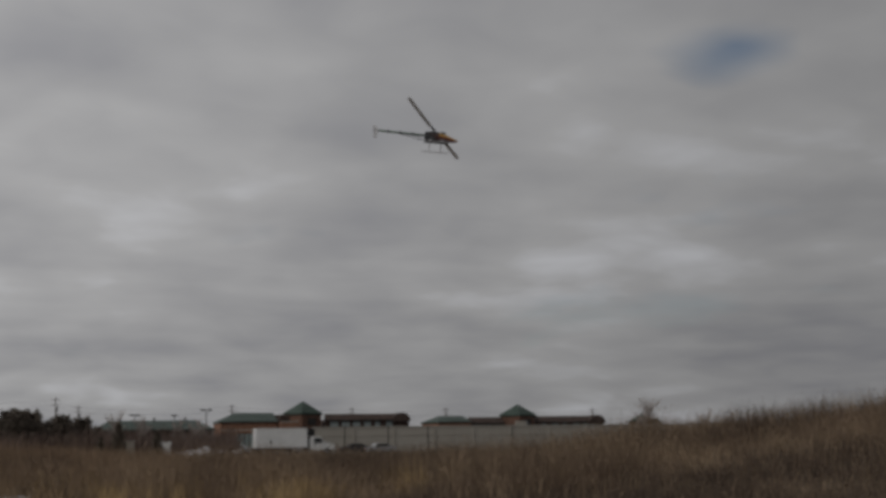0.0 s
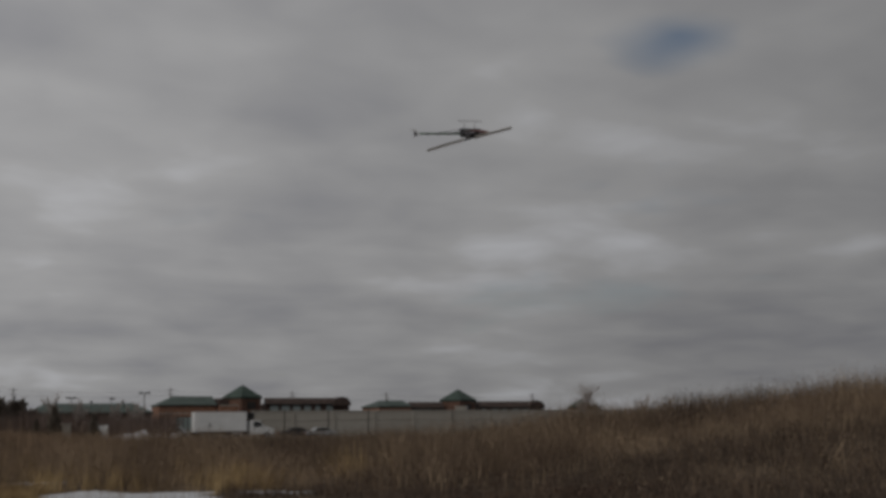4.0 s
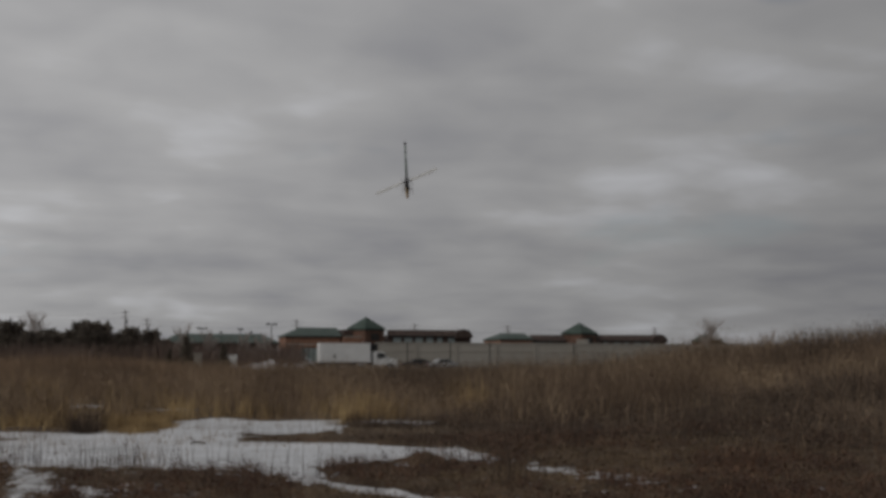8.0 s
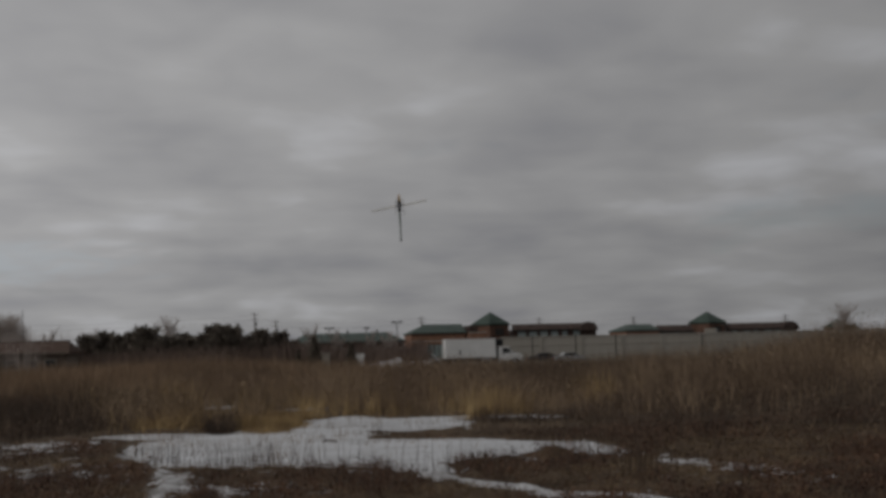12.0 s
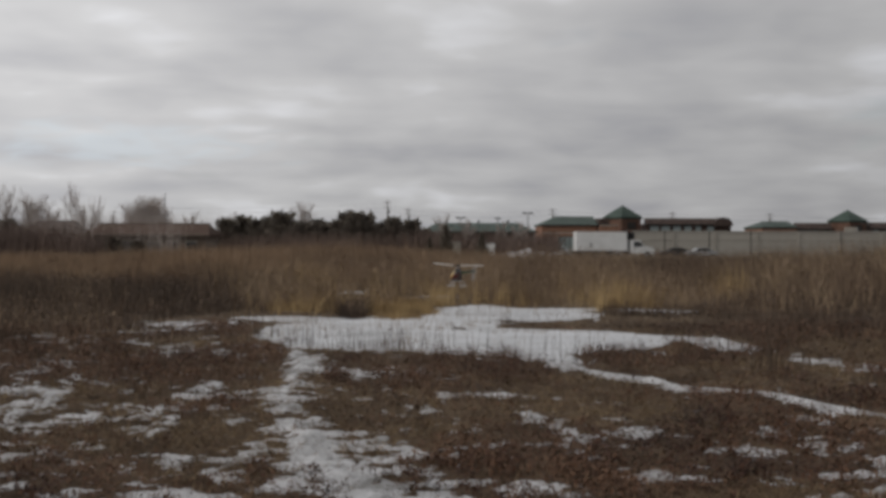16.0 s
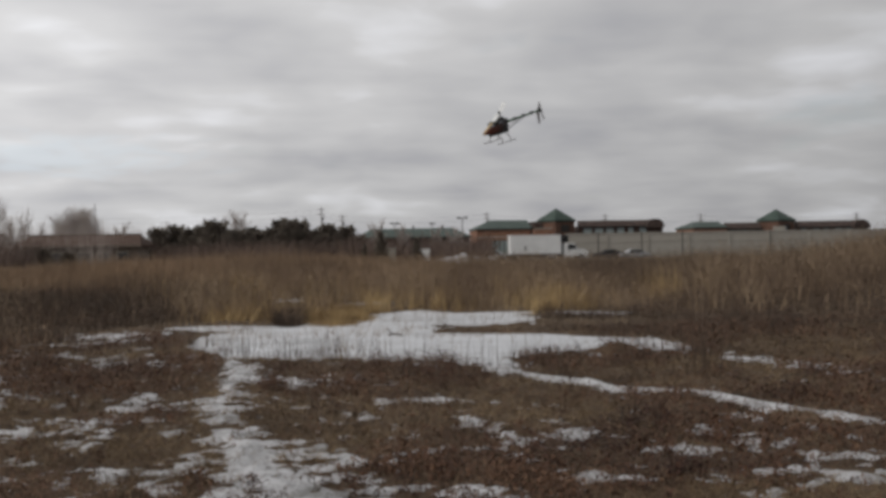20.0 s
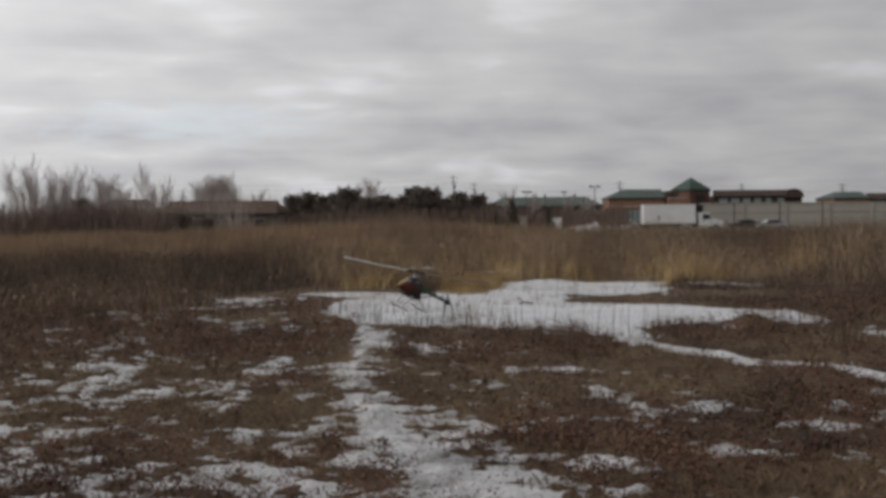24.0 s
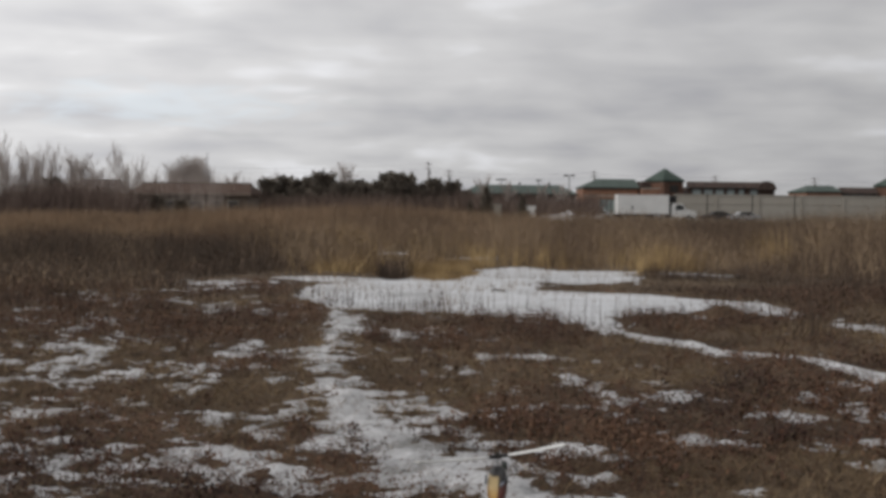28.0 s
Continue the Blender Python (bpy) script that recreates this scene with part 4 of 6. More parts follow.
plant(bares, [(-4.9, 185, 1, 1.02, 0), (-20.8, 140, 0, 0.78, 0.4), (-20.55, 152, 0, 0.82, 5.4), (-20.05, 154, 3, 0.86, 3.3), (-19.55, 148, 0, 0.84, 4.2), (-19.05, 156, 0, 0.88, 1.2), (-18.55, 152, 0, 0.84, 0.3), (-18.05, 156, 0, 0.84, 2.4), (-17.2, 158, 0, 0.86, 2.9), (-15.0, 160, 3, 0.76, 0.4), (-14.35, 160, 0, 0.74, 5.6), (-12.25, 156, 1, 0.92, 1.4), (-11.75, 170, 1, 1.0, 2.6), (-20.3, 146, 3, 0.82, 1.0), (-19.8, 138, 0, 0.80, 2.0), (-19.3, 150, 3, 0.86, 0.2), (-18.8, 142, 0, 0.82, 3.1), (-18.3, 146, 3, 0.84, 4.1), (-17.8, 150, 3, 0.84, 5.2), (-17.0, 146, 0, 0.92, 0.6), (-16.7, 152, 1, 0.96, 4.0), (-15.35, 150, 3, 0.88, 2.2), (-14.6, 155, 0, 0.72, 1.3), (-14.1, 155, 3, 0.74, 2.9), (-13.7, 158, 0, 0.70, 3.8),
              (-12.5, 160, 1, 0.90, 3.9), (-12.0, 162, 1, 1.00, 0.2), (-11.5, 165, 1, 0.98, 5.0), (-11.1, 165, 0, 0.78, 1.9), (-10.2, 170, 2, 1.05, 1.1), (-12.9, 170, 2, 1.1, 0.2), (-8.2, 185, 2, 1.05, 2.9), (-16.0, 150, 2, 1.05, 4.4), (-23.0, 142, 3, 0.9, 0.9), (-23.6, 140, 0, 0.9, 2.1), (-24.4, 150, 0, 1.0, 0.1), (-25.5, 145, 1, 1.1, 0.9), (-21.3, 152, 2, 0.8, 3.3),
              (-2.0, 190, 2, 0.95, 0.3), (0.0, 185, 2, 0.95, 1.3), (1.6, 185, 2, 1.05, 2.3), (2.9, 190, 2, 0.95, 3.3), (4.3, 180, 2, 0.85, 0.8), (5.0, 176, 2, 0.8, 1.6), (3.0, 172, 2, 0.75, 5.3), (5.6, 172, 2, 0.8, 4.1), (26.0, 180, 1, 0.98, 0.2), (28.6, 170, 2, 0.95, 1.9), (29.6, 170, 2, 0.9, 0.4), (28.0, 150, 2, 0.7, 0.7), (30.1, 120, 2, 0.62, 2.1), (31.0, 125, 2, 0.66, 3.0), (29.4, 140, 3, 0.40, 1.0)])


# fine upright twigs between the bare trees
p = scatter(22000, -66, -24, 128, 176, lambda x, y: 1.0 * (np.degrees(np.arctan2(x, y)) < -9.3) * (np.abs(np.degrees(np.arctan2(x, y)) + 21.9) > 0.75) * (0.25 + smooth(-0.12, 0.2, fbm(x * 0.22, y * 0.05, 2))))
blades(p, RNG.uniform(3.0, 6.2, len(p)) * (0.75 + 0.9 * (fbm(p[:, 0] * 0.25, p[:, 1] * 0.05) + 0.2)), RNG.uniform(0.02, 0.05, len(p)), RNG.uniform(0.02, 0.22, len(p)), TWIG, "twig_haze", "thin upright leafless saplings between the trees", "saplings", 3, 0.2)
# the twiggy thicket under the trees
p = scatter(70000, -95, 34, 150, 196, lambda x, y: (0.75 + 0.5 * smooth(0, 4, x)) * (np.degrees(np.arctan2(x, y)) < 7.0) * (0.5 + smooth(-0.1, 0.2, fbm(x * 0.12, y * 0.12))))
blades(p, RNG.uniform(2.0, 5.6, len(p)) * (0.8 + 0.9 * (fbm(p[:, 0] * 0.1, p[:, 1] * 0.1) + 0.2)) * (0.80 - 0.10 * smooth(1, 5, p[:, 0]) * smooth(23, 19, p[:, 0]) - 0.12 * smooth(-28, -24, p[:, 0]) * smooth(3, -1, p[:, 0])), RNG.uniform(0.04, 0.13, len(p)), RNG.uniform(0.05, 0.5, len(p)), THICKET, "twig_thicket", "dense brown leafless thicket under the trees", "thicket", 3, 0.3)
p = scatter(30000, -75, -30, 112, 150, lambda x, y: 0.9 * (np.degrees(np.arctan2(x, y)) < -13.6 + 1.2 * fbm(x * 0.2, y * 0.2)) * (0.5 + smooth(-0.1, 0.2, fbm(x * 0.15, y * 0.15))))
blades(p, RNG.uniform(1.4, 3.8, len(p)) * (0.8 + 0.9 * (fbm(p[:, 0] * 0.12, p[:, 1] * 0.12) + 0.2)), RNG.uniform(0.03, 0.11, len(p)), RNG.uniform(0.05, 0.5, len(p)), THICKET, "hedge_thicket", "tall brown leafless hedge beside the low house", "thicket", 3, 0.3)
p = scatter(16000, -75, 8, 84, 124, lambda x, y: 0.6 * (0.3 + smooth(-0.1, 0.2, fbm(x * 0.15, y * 0.15))))
blades(p, RNG.uniform(0.6, 1.5, len(p)), RNG.uniform(0.02, 0.07, len(p)), RNG.uniform(0.05, 0.6, len(p)), BRUSH, "field_brush", "low brown brush on the far side of the field", "thicket", 3, 0.3)


# ---------------------------------------------------------------- shopping centre beyond the field
LOT = -0.6  # height of the car park


def hip_roof(x0, x1, y0, y1, z0, z1, inset, left=True, right=True, over=0.4):
    ym = (y0 + y1) / 2
    a = [(x0 - over, y0 - over, z0), (x1 + over, y0 - over, z0), (x1 + over, y1 + over, z0), (x0 - over, y1 + over, z0)]
    bm = bmesh.new()
    low = [bm.verts.new((x, y, z - 0.25)) for x, y, z in a]
    eave = [bm.verts.new(q) for q in a]
    ra = bm.verts.new((x0 + (inset if left else -over), ym, z1))
    rb = bm.verts.new((x1 - (inset if right else -over), ym, z1))
    for f in ((eave[0], eave[1], rb, ra), (eave[1], eave[2], rb), (eave[2], eave[3], ra, rb), (eave[3], eave[0], ra), low[::-1]):
        bm.faces.new(f)
    for i in range(4):
        bm.faces.new((low[i], low[(i + 1) % 4], eave[(i + 1) % 4], eave[i]))
    return bm


def seams(roof, x0, x1, y0, z0, ridge_y, z1, step=0.9, cut=0.0):
    """Standing seams on the front slope."""
    k = int((x1 - x0) / step)
    for i in range(1, k):
        x = x0 + i * step
        s = min(1.0, (x - x0) / cut) if cut else 1.0
        s = min(s, (x1 - x) / cut) if cut else s
        part("seam", tube((x, y0, z0 + 0.04), (x, y0 + (ridge_y - y0) * s, z0 + (z1 - z0) * s + 0.04), 0.05, 0.05, 4), GREEN, roof)


def shop_window(wall, x0, x1, y, z0, z1, panes):
    win = part("shop_window", box(x0, x1, y - 0.06, y + 0.1, z0, z1), DARKSTEEL, wall, "aluminium shop front with pale glass")
    w = (x1 - x0) / panes
    for i in range(panes):
        part("pane", box(x0 + i * w + 0.08, x0 + (i + 1) * w - 0.08, y - 0.09, y - 0.06, z0 + 0.1, z1 - 0.1), SHOPGLASS, win)


def tower(at):
    t = thing("mall_tower", "brick tower with a green pyramid roof", "tower", at, group="towers of the shopping centre")
    body = part("wall", box(-2.42, 2.42, -2.42, 2.42, 0, 6.6, 0.05), SHADEDBRICK, t)
    part("cornice", box(-2.56, 2.56, -2.56, 2.56, 6.45, 6.6), DARKSTEEL, t)
    part("roof", hip_roof(-2.45, 2.45, -2.45, 2.45, 6.85, 9.05, 2.45, over=0.12), GREEN, t, "green standing seam pyramid roof")
    part("louvre", box(-1.0, 1.0, -2.50, -2.40, 4.6, 5.9), DARKSTEEL, body)
    for x in (-1.9, 1.9):
        part("pilaster", box(x - 0.35, x + 0.35, -2.54, -2.42, 0, 6.4), SHADEDBRICK, body)
    return t


def mansard_block(name, x0, x1, y, depth, wall_h, top_h, label, wins, arch=True):
    """A low shop block with a steep dark shingle front and a flat roof."""
    b = thing(name, label, "building", Matrix.Translation((x0, y, LOT)), group="shopping centre")
    w = x1 - x0
    body = part("wall", box(0, w, 0, depth, 0, wall_h), DARKBRICK, b)
    prof = [(-0.5, wall_h - 0.1), (0.9, top_h), (1.5, top_h), (1.5, wall_h - 0.1)]
    part("mansard_roof", extrude_profile(prof, "x", 0.0, w), SHINGLE, b, "steep dark brown shingle roof")
    part("gutter", box(0, w, -0.62, -0.5, wall_h - 0.16, wall_h - 0.02), DARKSTEEL, b)
    part("coping", box(0, w, 0.85, 1.6, top_h, top_h + 0.08), STUCCO, b)
    if arch:
        ring = [(w - 1.6 + 1.75 * math.cos(t), wall_h - 0.4 + (top_h - wall_h + 0.62) * math.sin(t)) for t in np.linspace(0, math.pi, 13)]
        part("arched_gable", extrude_profile(ring, "y", -0.9, 2.5), SHINGLE, b, "rounded dark shingle gable")
    rnd = random.Random(name + str(x0))
    for i in range(wins):
        a = 0.8 + (w - 3.2) * i / wins
        c = a + (w - 3.2) / wins * rnd.uniform(0.45, 0.8)
        z = wall_h - rnd.uniform(1.35, 1.6)
        win = part("window", box(a, c, -0.07, 0.05, z, wall_h - 0.35), DARKSTEEL, body)
        part("pane", box(a + 0.07, c - 0.07, -0.1, -0.07, z + 0.07, wall_h - 0.42), SHOPGLASS, win)
    return b


def green_wing(x0, x1, y, ridge, eave, label, glass=True, right=False):
    b = thing("green_roofed_shop", label, "building", Matrix.Translation((x0, y, LOT)), group="shopping centre")
    w = x1 - x0
    body = part("wall", box(0, w, 0, 12, 0, eave - LOT, 0.03), BRICK, b, "orange brown brick wall")
    roof = part("roof", hip_roof(0, w, 0, 12, eave - LOT + 0.25, ridge - LOT, 3.2 if w > 8 else 1.7, True, right, 0.18), GREEN, b, "green standing seam hip roof")
    seams(roof, 3.2 if w > 8 else 1.7, w, -0.14, eave - LOT + 0.27, 6, ridge - LOT, 0.9, 0)
    part("fascia", box(-0.18, w + 0.15, -0.24, -0.18, eave - LOT - 0.02, eave - LOT + 0.25), DARKSTEEL, b)
    part("brick_band", box(-0.02, w + 0.02, -0.05, 0, eave - LOT - 1.4, eave - LOT - 1.2), STUCCO, b)
    if glass:
        shop_window(body, w * 0.26, w * 0.92, 0, 0.2, eave - LOT - 1.9, 8)
    return b


Y0 = 225.0
green_wing(24.9, 35.1, Y0, 6.45, 4.55, "brick shop with a green hip roof and glass front")
annex = thing("brick_annex", "low brick annex with a flat roof beside the tower", "building", Matrix.Translation((35.5, Y0 - 2, LOT)), group="shopping centre")
part("wall", box(0, 4.6, 0, 10, 0, 5.15, 0.03), BRICK, annex)
part("parapet", box(-0.05, 4.65, -0.08, 0.3, 5.15, 5.35), STUCCO, annex)
part("dark_dormer", box(0.1, 2.6, 2.0, 8, 5.2, 6.6, 0.05), SHINGLE, annex)
t1 = tower(Matrix.Translation((40.0, Y0 + 0.5, LOT)) @ Matrix.Rotation(radians(32), 4, "Z"))
mansard_block("mall_block", 44.2, 60.2, Y0, 14, 5.6, 6.6, "long dark shop block with a steep shingle front", 6)
low = thing("service_block", "low dark service block with a flat roof", "building", Matrix.Translation((60.4, Y0 + 2, LOT)), group="shopping centre")
part("wall", box(0, 4.4, 0, 8, 0, 4.0, 0.03), DARKBRICK, low)
part("coping", box(-0.06, 4.46, -0.06, 8.06, 4.0, 4.15), DARKSTEEL, low)
green_wing(65.8, 72.2, Y0 - 1, 5.6, 4.2, "smaller brick shop with a green hip roof", False, False)
mansard_block("mall_block", 72.4, 79.2, Y0, 14, 4.8, 5.8, "short dark shop block with a steep shingle front", 3, False)
copy_thing(t1, Matrix.Translation((82.3, Y0 + 0.5, LOT)) @ Matrix.Rotation(radians(32), 4, "Z") @ Matrix.Diagonal((1, 1, 0.92, 1)))
sign = thing("white_sign_panel", "white panel on posts below the tower", "sign", Matrix.Translation((81.3, Y0 - 4.5, LOT)))
part("panel", box(-1.3, 0.9, 0, 0.3, 3.0, 5.0, 0.05), STUCCO, sign)
for x in (-1.1, 1.1):
    part("post", box(x - 0.12, x + 0.12, 0.32, 0.5, 0, 5.0), STEEL, sign)
mansard_block("mall_block", 86.2, 100.2, Y0, 14, 4.9, 5.9, "long dark shop block with lit windows", 5)
copy_thing(low, Matrix.Translation((100.6, Y0 + 2, LOT)))
copy_thing(low, Matrix.Translation((105.2, Y0 + 3, LOT)))
copy_thing(t1, Matrix.Translation((111.5, Y0 + 6, LOT)) @ Matrix.Rotation(radians(32), 4, "Z") @ Matrix.Diagonal((0.8, 0.8, 0.72, 1)))

# long low building with a dark green roof, behind the trees
lowb = thing("long_low_building", "long brick building with a dark green roof behind trees", "building", Matrix.Translation((2.8, 205, LOT)))
body = part("wall", box(0, 18.6, 0, 12, 0, 3.7, 0.03), DARKBRICK, lowb)
roof = part("roof", hip_roof(0, 18.6, 0, 12, 3.95, 5.45, 2.2), GREEN, lowb, "dark green metal hip roof")
seams(roof, 1.6, 17.0, -0.35, 3.98, 6, 5.45, 1.1)
part("fascia", box(-0.4, 19.0, -0.46, -0.4, 3.6, 3.95), DARKSTEEL, lowb)
for i in range(6):
    win = part("window", box(1.2 + i * 3.0, 2.7 + i * 3.0, -0.06, 0.05, 1.2, 2.8), DARKSTEEL, body)
    part("pane", box(1.28 + i * 3.0, 2.62 + i * 3.0, -0.09, -0.06, 1.28, 2.72), GLASS, win)
for x in (4.0, 9.5, 14.6):
    part("roof_vent", tube((x, 5.5, 5.2), (x, 5.5, 5.9), 0.22, 0.22, 8), STEEL, lowb)

# ranch house by the left hedge
house = thing("ranch_house", "low ranch house with a long red-brown roof", "house", Matrix.Translation((-34.5, 133, -0.4)))
body = part("wall", box(0, 12.6, 0, 8, 0, 2.55, 0.03), HOUSEWALL, house)
part("roof", hip_roof(0, 12.6, 0, 8, 2.8, 3.95, 0.3), REDROOF, house, "long red-brown shingle roof")
part("fascia", box(-0.4, 13.0, -0.47, -0.4, 2.55, 2.8), HOUSEWALL, house, "weathered fascia board")
part("ridge_cap", box(0.1, 12.5, 3.9, 4.1, 3.93, 4.02), SHINGLE, house)
for x0, x1 in ((1.6, 3.0), (3.6, 4.6), (6.2, 7.8), (8.4, 9.8), (10.4, 11.6)):
    win = part("window", box(x0, x1, -0.06, 0.05, 0.95, 2.05), STUCCO, body)
    part("pane", box(x0 + 0.08, x1 - 0.08, -0.09, -0.06, 1.03, 1.97), GLASS, win)
part("door", box(5.0, 5.9, -0.06, 0.05, 0.1, 2.1), DARKBRICK, body)
shed = thing("barn", "dark weathered barn among bare trees", "barn", Matrix.Translation((-43.5, 140, -1.0)))
part("wall", box(0, 5.0, 0, 8, 0, 3.0, 0.03), DARKBRICK, shed)
part("roof", hip_roof(0, 5.0, 0, 8, 3.2, 5.0, 0.3), SHINGLE, shed)
part("door", box(1.6, 3.6, -0.08, 0.02, 0.1, 2.5), WOOD, shed)

# precast wall along the car park
wall = thing("boundary_wall", "long grey-tan precast concrete wall with posts", "wall", Matrix.Translation((31.5, 170, LOT)))
PANEL_W = 5.9
panel_mesh = mesh_of(box(0.16, PANEL_W - 0.16, -0.08, 0.08, 0, 3.62, 0.02), CONCRETE, "panel")
rail_mesh = mesh_of(box(0.16, PANEL_W - 0.16, -0.13, -0.085, 2.45, 2.62), CONCRETE, "rail")
cap_mesh = mesh_of(box(0.0, PANEL_W, -0.16, 0.16, 3.63, 3.78, 0.02), CONCRETE, "cap")
post_mesh = mesh_of(box(-0.16, 0.16, -0.2, 0.2, 0, 3.62, 0.02), CONCRETE, "post")
for i in range(12):
    for name, me in (("panel", panel_mesh), ("rail", rail_mesh), ("cap", cap_mesh), ("post", post_mesh)):
        ob = new(name, me)
        ob.parent = wall
        ob.location.x = i * PANEL_W
for x in (35.6, 41.8, 47.6, 60.2):
    pole = thing("fence_pole", "dark thin steel pole in front of the wall", "pole", Matrix.Translation((x, 167.5, LOT)), group="poles by the wall")
    part("shaft", tube((0, 0, 0), (0, 0, 3.9), 0.09, 0.07, 8), DARKSTEEL, pole)
    part("base", tube((0, 0, 0), (0, 0, 0.25), 0.2, 0.18, 8), CONCRETE, pole)

lot = part("parking_lot", box(-4, 120, 150, 224, LOT - 0.3, LOT + 0.03), ASPHALT, None)
tagged(lot, "grey asphalt car park before the shops", "parking lot", kind="structure")


def lamp_post(at, h):
    p = thing("parking_lamp", "tall dark lamp post with two flat heads", "lamp post", at, group="car park lamps")
    part("base", tube((0, 0, 0), (0, 0, 0.8), 0.28, 0.26, 10), CONCRETE, p)
    part("pole", tube((0, 0, 0.8), (0, 0, h), 0.1, 0.07, 8), DARKSTEEL, p)
    part("arm", box(-0.55, 0.55, -0.05, 0.05, h - 0.1, h), DARKSTEEL, p)
    for x in (-0.62, 0.62):
        head = part("lamp_head", box(x - 0.36, x + 0.36, -0.3, 0.3, h - 0.12, h + 0.14, 0.05), DARKSTEEL, p)
        part("lens", box(x - 0.28, x + 0.28, -0.22, 0.22, h - 0.15, h - 0.125), LAMPGLASS, head)
    return p


lamp = lamp_post(Matrix.Translation((21.9, 221, LOT)), 7.4)
for x, y, turn, k in ((9.2, 212, 0.5, 0.86), (17.2, 232, 1.1, 0.9), (78.0, 205, 0.3, 0.75)):
    copy_thing(lamp, Matrix.Translation((x, y, LOT)) @ Matrix.Rotation(turn, 4, "Z") @ Matrix.Diagonal((k, k, k, 1)))


def power_pole(at, h, name="power_pole"):
    p = thing(name, "weathered wooden power pole with crossarms", "power pole", at, group="power line")
    part("shaft", tube((0, 0, -0.5), (0, 0, h), 0.15, 0.09, 8), WOOD, p)
    for z in (h - 0.5, h - 1.5):
        arm = part("crossarm", box(-0.8, 0.8, -0.06, 0.06, z - 0.05, z + 0.05), WOOD, p)
        for x in (-0.7, -0.3, 0.3, 0.7):
            part("insulator", tube((x, 0, z + 0.05), (x, 0, z + 0.20), 0.04, 0.03, 6), STEEL, arm)
    part("transformer", tube((0.32, 0, h - 2.9), (0.32, 0, h - 2.0), 0.22, 0.22, 10), STEEL, p)
    return p


POLES = [(-80.0, 10.4), (-4.3, 10.9), (0.1, 9.3), (31.3, 9.4), (57.3, 8.7), (78.6, 8.5), (114.0, 8.3)]
first = power_pole(Matrix.Translation((-4.3, 260, LOT)), 11.0)
for x, h in POLES:
    if x != -4.3:
        copy_thing(first, Matrix.Translation((x, 262, LOT)) @ Matrix.Diagonal((1, 1, h / 10.9, 1)))
for k, z in enumerate((9.3, 8.4)):
    wire = thing("power_line", "thin black sagging power line", "power line", group="power line wires")
    for (xa, ha), (xb, hb) in zip(POLES, POLES[1:]):
        bm = bmesh.new()
        pts = [Vector((xa + (xb - xa) * s, 262, (ha + (hb - ha) * s) - 1.1 - 0.95 * k - 1.6 * s * (1 - s) * abs(xb - xa) / 30)) for s in np.linspace(0, 1, 7)]
        part("span", loft([[p + Vector((0, 0.012 * c, 0.012 * s)) for c, s in ((1, 0), (0, 1), (-1, 0), (0, -1))] for p in pts], bm), BLACK, wire)
mast = thing("radio_mast", "thin grey lattice radio mast", "mast", Matrix.Translation((-40.6, 205, LOT)))
for a in range(3):
    c, s = 0.35 * math.cos(a * 2.094), 0.35 * math.sin(a * 2.094)
    part("leg", tube((c, s, 0), (c * 0.3, s * 0.3, 10.2), 0.05, 0.03, 5), STEEL, mast)
for z in range(1, 10):
    k = 1 - 0.7 * z / 10.2
    part("brace", tube((0.35 * k, 0, z), (-0.17 * k, 0.3 * k, z + 0.6), 0.03, 0.03, 4), STEEL, mast)


# ---------------------------------------------------------------- vehicles and snow piles
def wheel(parent, x, y, r, w):
    ob = part("wheel", tube((x, y - w / 2, r), (x, y + w / 2, r), r, r, 18), RUBBER, parent)
    side = -1 if y < 1.0 else 1
    part("rim", tube((x, y + side * (w / 2 - 0.02), r), (x, y + side * (w / 2 + 0.02), r), r * 0.55, r * 0.5, 14), STEEL, ob)


